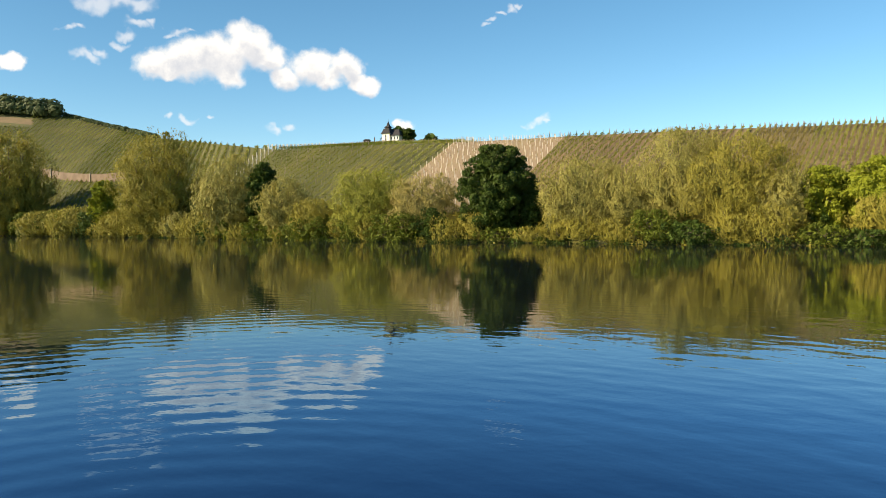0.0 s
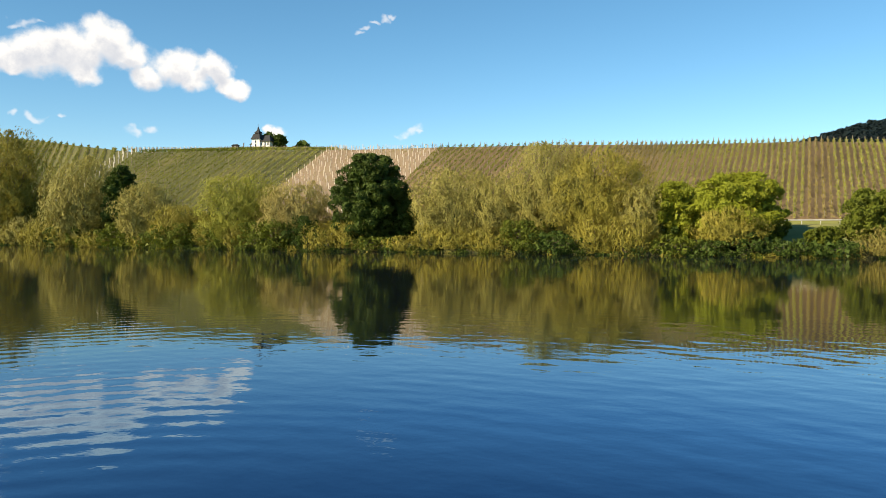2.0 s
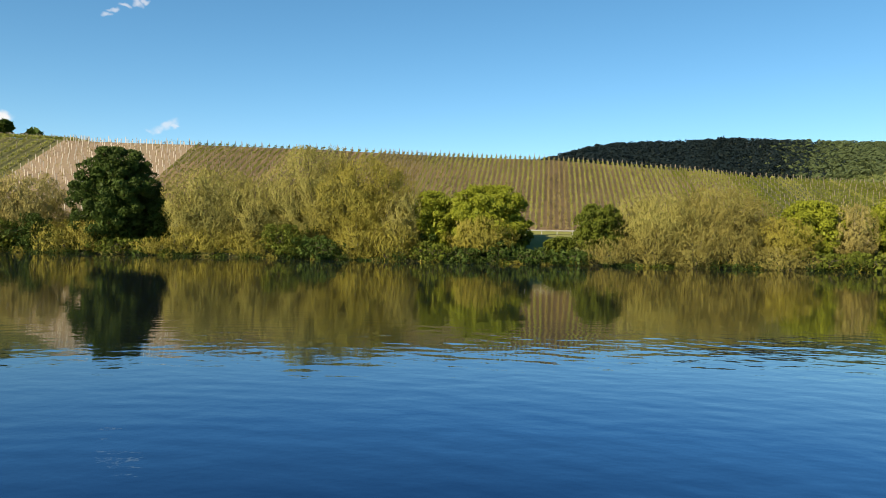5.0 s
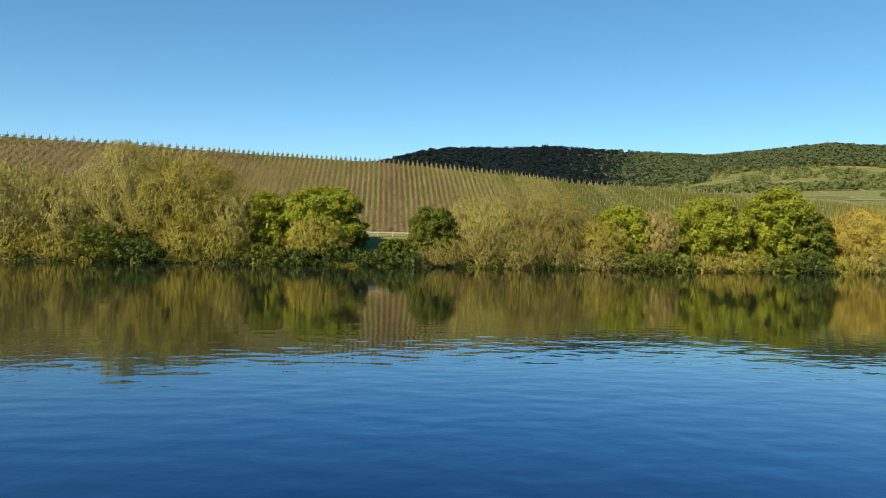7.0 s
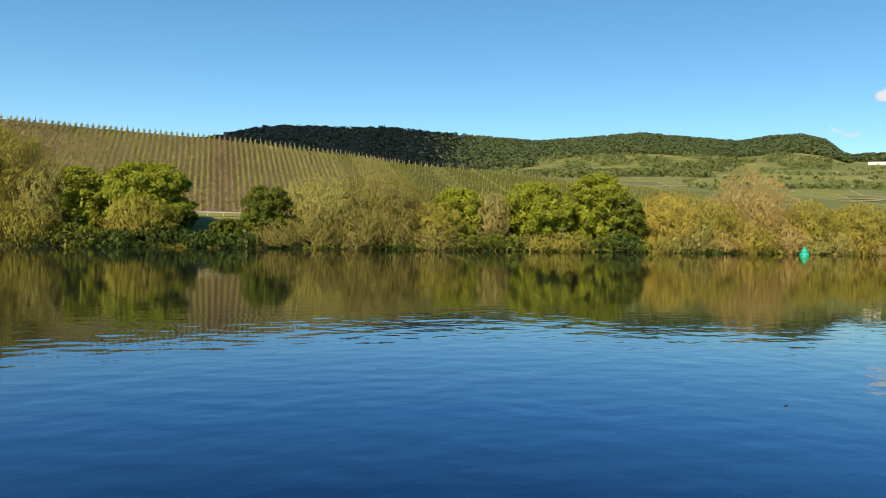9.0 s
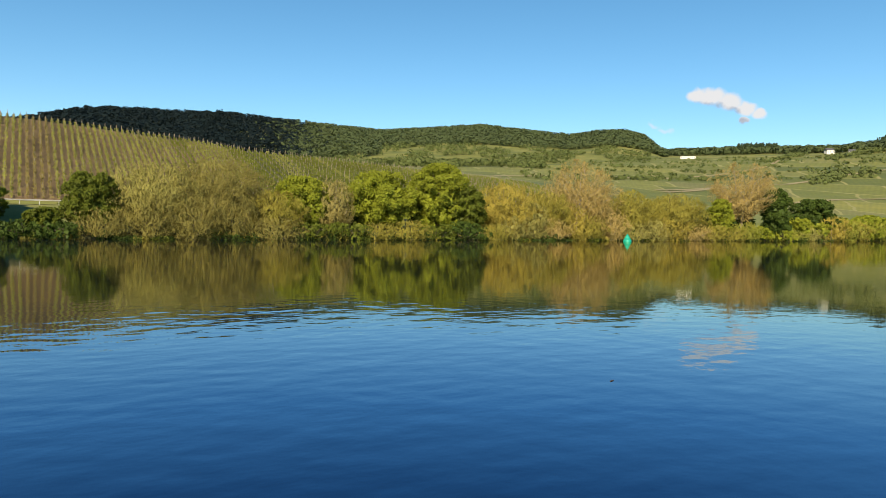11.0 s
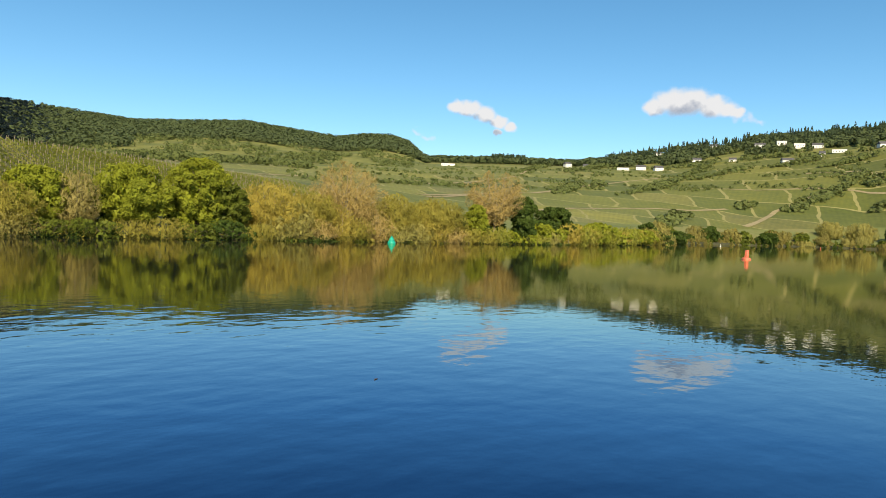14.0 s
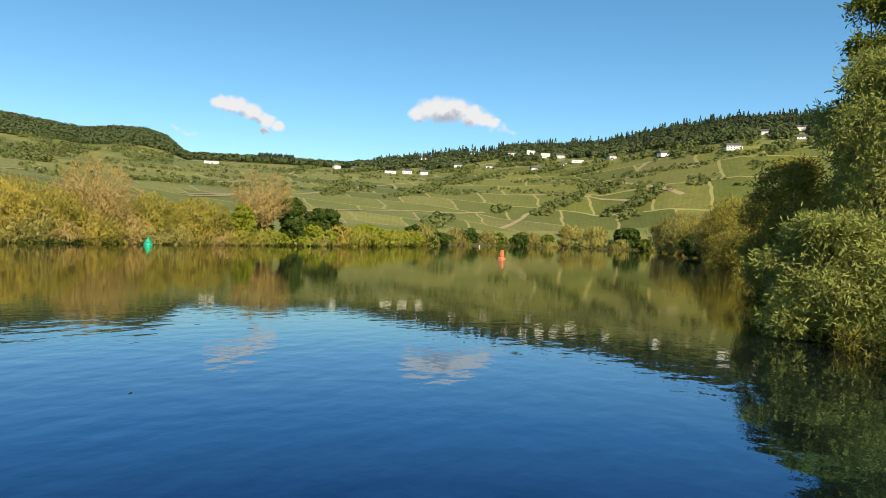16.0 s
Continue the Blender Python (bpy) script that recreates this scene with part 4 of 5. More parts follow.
bank_tufts("undergrowth", "dark", BEND_EDGE, 7.0, (1.5, 5.0), 17, "dark shrubs along far river bend", (0.8, 0.5), off=(0.0, 12), per=140)
bend_rng = np.random.default_rng(31)
for (x1, y1), (x2, y2) in zip(BEND_EDGE[:-1], BEND_EDGE[1:]):
    count = int(math.hypot(x2 - x1, y2 - y1) / 8)
    for i in range(count):
        f = (i + bend_rng.uniform(0, 1)) / count
        back = bend_rng.uniform(0.5, 13)
        x, y = x1 + (x2 - x1) * f + back * 0.3, y1 + (y2 - y1) * f + back
        k = str(bend_rng.choice(["sage", "green", "dark", "sage", "dark", "pale"]))
        tree(k, round(x, 1), round(y, 1), round(bend_rng.uniform(3.5, 8.5), 1), round(bend_rng.uniform(8, 14), 1), BUSH_LABEL[k], 700 + i + int(x1), low=0.0, density=130, lobes=24, stems=2, name="bush", group="bushes on the far bank")
NEAR_EDGE = [(570, 20), (540, 67), (400, 38), (232, 12), (139, 2.7), (80, -0.1), (55, -0.7)]
CLOSE_EDGE = [(55, -0.7), (36.5, -1.3), (30, -2.3), (20, -3.6)]
bank_tufts("undergrowth", "olive", CLOSE_EDGE, 1.4, (0.5, 1.6), 24, "olive shoots and twigs at the near water's edge", (0.2, 0.04), off=(0.2, 1.6), per=300, spread=(0.5, 0.95))
# dark leaves imitate the shade at the close waterline
bank_tufts("undergrowth", "dark", CLOSE_EDGE, 1.2, (0.6, 2.0), 25, "dark-leaved growth standing in for shade at the near water's edge", (0.18, 0.06), off=(0.2, 2.2), per=380, spread=(0.6, 1.1))
bank_tufts("undergrowth", "olive", NEAR_EDGE, 2.6, (0.8, 2.8), 18, "olive undergrowth along near bank", (0.45, 0.14), off=(0.2, 2.6))
# likewise, shade put into leaf colour further along the bank
bank_tufts("undergrowth", "dark", NEAR_EDGE, 2.2, (0.6, 2.2), 19, "dark-leaved growth standing in for shade along near bank", (0.4, 0.18), off=(0.6, 3.4))


def build_reeds():
    rng = np.random.default_rng(21)
    n = 900
    x = rng.uniform(-165, -118, n)
    y = np.array([bank_y(a) for a in x]) + rng.uniform(-0.6, 0.8, n)
    h = rng.uniform(0.7, 1.7, n)
    foot = np.stack([x, y, np.full(n, -0.15)], 1)
    top = foot + np.stack([rng.normal(0, 0.18, n), rng.normal(0, 0.18, n), h + 0.15], 1)
    side = unit(np.stack([rng.normal(size=n), rng.normal(size=n), np.zeros(n)], 1)) * 0.07
    q = np.stack([foot - side, foot + side, top + side * 0.2, top - side * 0.2], 1)
    tagged(new("reeds", quads_mesh("reeds", q, LEAF["lime"])), "fresh green reeds standing in shallow water", "reeds", kind="stuff")


build_reeds()

# ---------------------------------------------------------------- the vineyard hill
LEAF["vine"] = leaf_material("leaf_vine", (0.265, 0.272, 0.06), (0.118, 0.124, 0.028), 0.08)
LEAF["vine_dark"] = leaf_material("leaf_vine_dark", (0.17, 0.19, 0.026), (0.075, 0.085, 0.012), 0.08)
LEAF["vine_dry"] = leaf_material("leaf_vine_dry", (0.255, 0.215, 0.07), (0.12, 0.1, 0.03), 0.08)
POST_WOOD = rough_material("post_wood", [(0.3, (0.2, 0.165, 0.12)), (0.7, (0.34, 0.29, 0.22))], 1.5, 0.9, 0.3)
WHITE_STAKE = rough_material("whitish_stake", [(0.3, (0.48, 0.45, 0.4)), (0.7, (0.62, 0.59, 0.54))], 1.5, 0.8, 0.2)
PALE_POST = rough_material("pale_post", [(0.3, (0.5, 0.44, 0.36)), (0.7, (0.62, 0.56, 0.48))], 1.5, 0.8, 0.2)


def post_quads(pts, half, tall):
    """Square posts standing at pts (n, 3)."""
    n = len(pts)
    tall = np.broadcast_to(np.asarray(tall, dtype=float), (n,))
    c = np.array([(-1, -1), (1, -1), (1, 1), (-1, 1)]) * half
    low = np.concatenate([pts[:, None, :2] + c[None], np.repeat(pts[:, None, 2:] - 0.2, 4, 1)], 2)
    high = low.copy()
    high[:, :, 2] = (pts[:, 2] + tall)[:, None]
    out = [np.stack([low[:, i], low[:, (i + 1) % 4], high[:, (i + 1) % 4], high[:, i]], 1) for i in range(4)]
    out.append(high)
    return np.concatenate(out)


def vine_row(x, kind, seed, step, leaf, post_every, post_half, post_tall, wood, top_tall, label, thin=1.0, high=1.75, turn=0.0, edge=(-1000, 1000)):
    rng = np.random.default_rng(seed)
    s = np.arange(120, 900 if turn else 640, step)
    c0, s0 = math.cos(radians(turn)), math.sin(radians(turn))
    p = np.stack([x * c0 + s * s0, -x * s0 + s * c0], 1)
    r, bearing, pr, pz = profile(p)
    share = (r - pr[:, 0]) / (pr[:, 1] - pr[:, 0])
    ok = (r > pr[:, 0] + 1.5) & (r < np.where((bearing > -52) & (bearing < -34.5), np.minimum(pr[:, 1] + 80, 290), pr[:, 1] + 0.8)) & (p[:, 0] > edge[0]) & (p[:, 0] < edge[1]) & (bearing > -76) & ((bearing > -66.6) | (share < 0.77))
    if ok.sum() < 12:
        return
    p = p[ok]
    z = heights(p)
    root = thing("vine_row", pose(p[0, 0], p[0, 1], z[0]), label, "vine row", "vine rows on the hill")
    base = np.array((p[0, 0], p[0, 1], z[0]))
    line = np.column_stack([p, z]) - base
    keep = rng.uniform(size=len(line)) < thin
    pts = np.repeat(line[keep], 7 if abs(x) < 120 else 5, 0)
    pts += np.stack([rng.normal(0, 0.12, len(pts)), rng.uniform(-step, step, len(pts)), rng.uniform(0.25, 1.0, len(pts)) * high * np.repeat(np.where(np.arange(len(line)) > len(line) - 5.0 / step, 0.6, 1.0)[keep], len(pts) // max(1, int(keep.sum())))], 1)
    child("foliage", quads_mesh("foliage", leaf_quads(rng, pts, leaf[0], leaf[1], -0.6), LEAF[kind]), root)
    k = max(1, round(post_every / step))
    posts = line[rng.integers(0, k)::k]
    tall = rng.uniform(post_tall * 0.93, post_tall * 1.05, len(posts))
    ob = child("post_line", quads_mesh("post_line", post_quads(posts, post_half, tall), wood), root)
    tagged(ob, kind="stuff")
    child("end_post", quads_mesh("end_post", post_quads(line[-1:], post_half, top_tall * 0.75), wood), root)


def build_vines():
    i = 0
    for c in np.arange(-260, 170, 3.4):
        i += 1
        vine_row(float(c), "vine" if int(c / 41) % 3 == 0 else "vine_dark", 1500 + i, 0.6, (0.55, 0.42), 5.0, 0.05, 1.4, POST_WOOD, 1.4, "leafy green vine row on wooden posts", high=1.25, turn=-47.0, edge=(-1000, -214))
    x = -213.0
    while x < 175:
        i += 1
        far = abs(x) > 230
        if x < -121:
            kind = "vine" if (int(x / 37) % 3 == 0) else "vine_dark"
            if -214 < x < -204:
                vine_row(x, "vine_dry", 900 + i, 0.6, (0.4, 0.3), 1.6, 0.11, 1.9, WHITE_STAKE, 2.0, "young vine row with pale planting stakes", 0.4)
            else:
                vine_row(x, kind, 900 + i, 0.7 if far else 0.36, (0.62, 0.5) if far else (0.42, 0.34), 5.0, 0.045, 1.5, POST_WOOD, 1.5, "leafy green vine row on wooden posts", high=1.05)
            x += 3.3
        elif x < -86:
            vine_row(x, "vine_dry", 900 + i, 0.5, (0.3, 0.16), 2.4, 0.06, 1.5, PALE_POST, 1.2, "bare young vine row with pale stakes on brown soil", 0.25)
            x += 1.55
        else:
            tone = math.sin(x * 0.13) + 0.6 * math.sin(x * 0.37 + 1.0)
            if x < -52:
                kind = "vine_dark"
            elif x < 4:
                kind = "vine_dry" if tone > 0.5 else "vine"
            else:
                kind = "vine" if tone > (-0.9 if x < 40 else 1.0) else "vine_dark"
            vine_row(x, kind, 900 + i, 0.27, (0.3, 0.21), 3.1, 0.04, 1.4, POST_WOOD, 1.5, "vine row with sparse leaves on wooden posts", 0.92, 1.1 if x < -40 or x > 45 else 1.2)
            x += 1.75 if x < -40 or x > 45 else 1.1


build_vines()


def ribbon(name, points, width, mat, lift, label, category, kind="structure", steps=3):
    """A strip laid on the ground along points."""
    line = []
    for (x1, y1), (x2, y2) in zip(points[:-1], points[1:]):
        n = max(2, int(math.hypot(x2 - x1, y2 - y1) / 6))
        line += [(x1 + (x2 - x1) * k / n, y1 + (y2 - y1) * k / n) for k in range(n)]
    line.append(points[-1])
    line = np.array(line)
    d = unit(np.gradient(line, axis=0))
    nrm = np.stack([-d[:, 1], d[:, 0]], 1)
    rows = [line + nrm * width * (k / steps - 0.5) for k in range(steps + 1)]
    v = []
    for q in rows:
        v += [(a, b, c + lift) for (a, b), c in zip(q, heights(q))]
    n = len(line)
    f = [(r * n + i, r * n + i + 1, (r + 1) * n + i + 1, (r + 1) * n + i) for r in range(steps) for i in range(n - 1)]
    return tagged(new(name, mesh_of(name, v, f, mat)), label, category, kind=kind)


ASPHALT = rough_material("asphalt", [(0.3, (0.045, 0.045, 0.048)), (0.7, (0.07, 0.07, 0.07))], 0.5, 0.9, 0.3)
TRACK = rough_material("pale_track", [(0.3, (0.26, 0.21, 0.1)), (0.7, (0.36, 0.3, 0.16))], 0.2, 0.95, 0.3)
STEEL = rough_material("galvanised_steel", [(0.3, (0.42, 0.42, 0.4)), (0.7, (0.55, 0.55, 0.53))], 0.8, 0.4, 0.1, metal=0.3)
WALL_STONE = rough_material("brown_wall_stone", [(0.3, (0.13, 0.09, 0.062)), (0.7, (0.22, 0.16, 0.115))], 0.3, 0.95, 0.6, 2.0)


def foot_point(bearing, inset):
    r = float(np.interp(bearing, BEARINGS, SLOPE_R[:, 0])) - inset
    return (r * math.sin(radians(bearing)), r * math.cos(radians(bearing)))


ribbon("road", [foot_point(b, 3.0) for b in np.arange(-68, 44, 2.0)], 5.0, ASPHALT, 0.06, "narrow asphalt road along foot of vineyards", "road")


def guardrail(bearings):
    pts = [foot_point(b, 6.0) for b in bearings]
    root = thing("guardrail", pose(pts[0][0], pts[0][1], ground_z(*pts[0])), "pale galvanised steel guardrail beside the road", "guardrail")
    base = root.matrix_world.translation
    v, f = [], []
    prof = [(0.0, 0.56), (0.05, 0.6), (0.0, 0.66), (0.05, 0.72), (0.0, 0.77), (-0.03, 0.77), (-0.03, 0.56)]
    for x, y in pts:
        z = ground_z(x, y)
        for o, up in prof:
            v.append((x - base.x, y - o - base.y, z + up - base.z))
    m = len(prof)
    for i in range(len(pts) - 1):
        for k in range(m):
            f.append((i * m + k, i * m + (k + 1) % m, (i + 1) * m + (k + 1) % m, (i + 1) * m + k))
    child("rail", mesh_of("rail", v, f, STEEL), root)
    post = quads_mesh("post", post_quads(np.zeros((1, 3)), 0.06, 0.78), STEEL)
    for x, y in pts[::1]:
        ob = child("post", post, root)
        ob.location = (x - base.x, y + 0.08 - base.y, ground_z(x, y) - base.z)


guardrail(np.arange(-34, 8.1, 1.2))


def retaining_wall(p1, p2, tall, posts, label):
    """A stone wall along the slope, with buttresses."""
    n = 14
    (x1, y1), (x2, y2) = p1, p2
    pts = [(x1 + (x2 - x1) * k / n, y1 + (y2 - y1) * k / n) for k in range(n + 1)]
    root = thing("retaining_wall", pose(x1, y1, ground_z(x1, y1)), label, "wall")
    base = root.matrix_world.translation
    for (a, b), (c, d) in zip(pts[:-1], pts[1:]):
        z1, z2 = ground_z(a, b), ground_z(c, d)
        bm = bmesh.new()
        for q in ((a, b, z1), (c, d, z2)):
            for dy in (0, 0.6):
                for up in (-0.6, tall):
                    bm.verts.new((q[0] - base.x, q[1] + dy - base.y, q[2] + up - base.z))
        bmesh.ops.convex_hull(bm, input=bm.verts)
        part("wall_section", bm, WALL_STONE, root)
    for k in posts:
        a, b = pts[k]
        bm = bmesh.new()
        bmesh.ops.create_cube(bm, size=1.0, matrix=pose(a - base.x, b - 0.15 - base.y, ground_z(a, b) + tall * 0.52 - base.z) @ Matrix.Diagonal((0.9, 0.7, tall * 1.15, 1)))
        bmesh.ops.bevel(bm, geom=bm.edges[:], offset=0.06, segments=1)
        part("buttress", bm, POST_WOOD, root, "dark weathered buttress")

# ---------------------------------------------------------------- chapel on the crest
PLASTER = rough_material("white_plaster", [(0.3, (0.72, 0.7, 0.66)), (0.7, (0.82, 0.81, 0.78))], 0.6, 0.85, 0.15)
SLATE = rough_material("slate", [(0.3, (0.013, 0.014, 0.018)), (0.7, (0.03, 0.032, 0.04))], 1.2, 0.9, 0.4)
PANE = rough_material("dark_pane", [(0.3, (0.015, 0.018, 0.022)), (0.7, (0.03, 0.035, 0.04))], 1.0, 0.12, 0.0)
OAK = rough_material("dark_oak", [(0.3, (0.05, 0.03, 0.02)), (0.7, (0.1, 0.065, 0.04))], 2.0, 0.7, 0.3)


def box_bm(x, y, z, sx, sy, sz, bevel=0.0):
    """A box resting on z."""
    bm = bmesh.new()
    bmesh.ops.create_cube(bm, size=1.0, matrix=pose(x, y, z + sz / 2) @ Matrix.Diagonal((sx, sy, sz, 1)))
    if bevel:
        bmesh.ops.bevel(bm, geom=bm.edges[:], offset=bevel, segments=2)
    return bm


def hull_bm(points):
    bm = bmesh.new()
    for p in points:
        bm.verts.new(p)
    bmesh.ops.convex_hull(bm, input=bm.verts)
    return bm


def hip_roof(x, y, z, sx, sy, tall, ridge, drop=0.12):
    """A hipped roof with eaves; ridge: share of its length along x."""
    a, b, r = sx / 2, sy / 2, sx / 2 * ridge
    return hull_bm([(x + i * a, y + j * b, z + d) for i in (-1, 1) for j in (-1, 1) for d in (-drop, 0)] + [(x - r, y, z + tall), (x + r, y, z + tall)])


def build_chapel():
    A, r = radians(-40.9), 332.0
    x, y = r * math.sin(A), r * math.cos(A)
    root = thing("chapel", pose(x, y, ground_z(x, y) - 0.25, 0, 0, 6), "small white plastered chapel with slate roofs and spire", "chapel")
    part("plinth", box_bm(1.0, 0, -0.5, 8.6, 5.4, 0.9), WALL_STONE, root, "brown stone plinth")
    part("nave_wall", box_bm(1.4, 0, 0.4, 7.2, 5.0, 2.9, 0.04), PLASTER, root)
    nave = part("nave_roof", hip_roof(1.6, 0, 3.3, 8.3, 5.9, 3.0, 0.45), SLATE, root)
    part("ridge_cap", box_bm(1.6, 0, 6.2, 3.6, 0.22, 0.16), SLATE, nave)
    part("tower_wall", box_bm(-1.9, -0.9, 0.4, 4.2, 4.2, 3.9, 0.04), PLASTER, root)
    part("cornice", box_bm(-1.9, -0.9, 4.25, 4.5, 4.5, 0.2, 0.03), PLASTER, root)
    corners = [(i, j) for i in (-1, 1) for j in (-1, 1)]
    lower = part("tower_roof", hull_bm([(-1.9 + i * 2.5, -0.9 + j * 2.5, 4.4) for i, j in corners] + [(-1.9 + i * 2.0, -0.9 + j * 2.0, 5.2) for i, j in corners] + [(-1.9 + i * 1.55, -0.9 + j * 1.55, 6.7) for i, j in corners]), SLATE, root)
    part("lantern", box_bm(-1.9, -0.9, 6.7, 2.1, 2.1, 0.6, 0.03), OAK, lower, "dark timber lantern")
    skirt = part("spire_skirt", hull_bm([(-1.9 + i * 1.45, -0.9 + j * 1.45, 7.25) for i, j in corners] + [(-1.9 + i * 0.6, -0.9 + j * 0.6, 8.2) for i, j in corners]), SLATE, root)
    part("spire", hull_bm([(-1.9 + i * 0.6, -0.9 + j * 0.6, 8.15) for i, j in corners] + [(-1.9 + i * 0.25, -0.9 + j * 0.25, 9.2) for i, j in corners] + [(-1.9, -0.9, 10.4)]), SLATE, skirt)
    part("cross", box_bm(-1.9, -0.9, 10.3, 0.08, 0.08, 0.9), OAK, root)
    part("porch_roof", hull_bm([(-5.6, -2.4, 2.3), (-5.6, 0.8, 2.3), (-4.0, -2.4, 3.3), (-4.0, 0.8, 3.3), (-5.6, -2.4, 2.2), (-5.6, 0.8, 2.2), (-4.0, -2.4, 2.2), (-4.0, 0.8, 2.2)]), SLATE, root)
    for dy in (-2.0, 0.6):
        part("porch_post", box_bm(-5.4, dy, -0.2, 0.2, 0.2, 2.4, 0.02), OAK, root)
    for wx, wy, wz in ((-1.9, -3.02, 2.7), (-1.9, -3.02, 1.1), (0.9, -2.52, 1.6), (2.7, -2.52, 1.6), (4.2, -2.52, 1.6)):
        win = part("window", box_bm(wx, wy, wz, 0.62, 0.06, 1.15, 0.02), PANE, root, "dark narrow chapel window")
        part("sill", box_bm(wx, wy - 0.04, wz - 0.1, 0.8, 0.16, 0.09), WALL_STONE, win)
    part("door", box_bm(-4.02, -0.7, 0.4, 0.06, 1.1, 2.0, 0.02), OAK, root, "dark oak door")


build_chapel()


def polar(bearing, r):
    return r * math.sin(radians(bearing)), r * math.cos(radians(bearing))


for b, r, h, w, s in ((-40.5, 341, 7.0, 4.6, 301), (-39.75, 331, 6.2, 6.4, 302), (-37.95, 330, 3.4, 5.6, 303)):
    x, y = polar(b, r)
    tree("dark", round(x, 1), round(y, 1), h, w, "dark green rounded tree beside the chapel", s, density=150, leaf=(0.6, 0.45), low=0.12 if h > 4 else 0.0, lobes=26, stems=1, group="trees by the chapel")


def build_hut():
    x, y = polar(-42.95, 300)
    root = thing("hut", pose(x, y, ground_z(x, y) - 0.2, 0, 0, 20), "small dark timber vineyard hut on the crest", "hut")
    part("wall", box_bm(0, 0, 0, 2.2, 2.0, 2.0, 0.03), OAK, root)
    part("roof", hip_roof(0, 0, 2.0, 2.7, 2.5, 0.5, 0.6), SLATE, root)
    part("door", box_bm(0.2, -1.02, 0.1, 0.8, 0.06, 1.7, 0.02), POST_WOOD, root)
    x, y = polar(-42.35, 300)
    pole = thing("pole", pose(x, y, ground_z(x, y) - 0.2), "dark wooden pole on the crest", "pole")
    part("shaft", box_bm(0, 0, 0, 0.28, 0.28, 2.9, 0.03), OAK, pole)
    part("cap", box_bm(0, 0, 2.9, 0.4, 0.4, 0.12, 0.02), SLATE, pole)


build_hut()
retaining_wall(polar(-66.2, 447), polar(-60.0, 350), 4.0, (2, 8), "brown stone retaining wall below the vines")
retaining_wall(polar(-46.6, 186), polar(-42.6, 181), 1.5, (0, 14), "low reddish stone wall above the road")

# ---------------------------------------------------------------- houses on the far hill
ROOF_GREY = rough_material("grey_roof_tiles", [(0.3, (0.06, 0.06, 0.065)), (0.7, (0.11, 0.11, 0.115))], 0.6, 0.8, 0.3)


HOUSE_SPOTS = []


def house(x, y, length, depth, tall, turn, label, flat=False):
    length, tall = length * 0.82, tall * (0.9 if flat else 0.78)
    HOUSE_SPOTS.append((x, y))
    root = thing("house", pose(x, y, ground_z(x, y) - 0.8, 0, 0, turn), label, "house", "houses on the far hill")
    part("wall", box_bm(0, 0, 0, length, depth, tall + 0.8), PLASTER, root)
    if flat:
        roof = part("roof", box_bm(0, 0, tall + 0.8, length + 0.8, depth + 0.8, 0.5), ROOF_GREY, root)
    else:
        a, b = length / 2 + 0.4, depth / 2 + 0.5
        roof = part("roof", hull_bm([(i * a, j * b, tall + 0.65) for i in (-1, 1) for j in (-1, 1)] + [(-a, 0, tall + 4.6), (a, 0, tall + 4.6)]), ROOF_GREY, root)
        for i in (-1, 1):
            part("gable", hull_bm([(i * length / 2, -depth / 2, tall + 0.7), (i * length / 2, depth / 2, tall + 0.7), (i * length / 2, 0, tall + 4.2), (i * (length / 2 - 0.3), 0, tall + 0.7)]), PLASTER, root)
    part("chimney", box_bm(length * 0.2, depth * 0.1, tall + 0.8, 0.8, 0.8, 4.4 if not flat else 1.4), WALL_STONE, roof)
    n = max(2, int(length / 3.5))
    for s in range(max(1, int(tall / 2.7))):
        for i in range(n):
            win = part("window", box_bm((i + 0.5) * length / n - length / 2, -depth / 2 - 0.02, 1.6 + 2.7 * s, 1.0, 0.12, 1.25), PANE, root)
            part("sill", box_bm((i + 0.5) * length / n - length / 2, -depth / 2 - 0.1, 1.5 + 2.7 * s, 1.25, 0.3, 0.12), PLASTER, win)


WHITE_HOUSE = "white plastered house with grey gabled roof on hillside"
house(980, 860, 30, 9, 4.5, -42, "long white low farm building with flat roof", True)
house(1170, 727, 15, 10, 8.0, -30, "tall white house with steep grey roof")
house(1190, 700, 12, 8, 3.0, -55, WHITE_HOUSE)
house(1390, 770, 20, 9, 5.5, -55, WHITE_HOUSE)
house(1400, 720, 18, 9, 5.0, -60, WHITE_HOUSE)
house(1410, 660, 16, 9, 5.0, -62, WHITE_HOUSE)
house(1124, 588, 24, 9, 4.5, -58, "long white bungalow with flat roof", True)
house(1154, 570, 20, 9, 6.0, -60, WHITE_HOUSE)
house(1152, 537, 18, 9, 6.5, -40, WHITE_HOUSE)
house(1248, 511, 18, 9, 4.5, -65, WHITE_HOUSE)
house(1449, 558, 20, 9, 6.0, -68, WHITE_HOUSE)
house(1369, 444, 22, 10, 8.0, -70, WHITE_HOUSE)
house(1372, 408, 20, 10, 10.0, -60, "tall white flat-roofed house on hillside", True)
house(1311, 361, 21, 10, 9.0, -70, "white flat-roofed villa with many windows", True)
house(1287, 326, 20, 9, 6.0, -76, WHITE_HOUSE)
house(1192, 272, 24, 9, 5.0, -78, "white house with dark flat roof", True)
house(1170, 290, 10, 7, 5.5, -70, WHITE_HOUSE)
house(1112, 321, 20, 9, 6.0, -55, WHITE_HOUSE)
house(1180, 214, 15, 9, 6.0, -50, WHITE_HOUSE)
house(1079, 122, 18, 10, 6.0, -50, "white house with large grey roof on hillside")
house(1216, 437, 14, 8, 3.5, -70, WHITE_HOUSE)
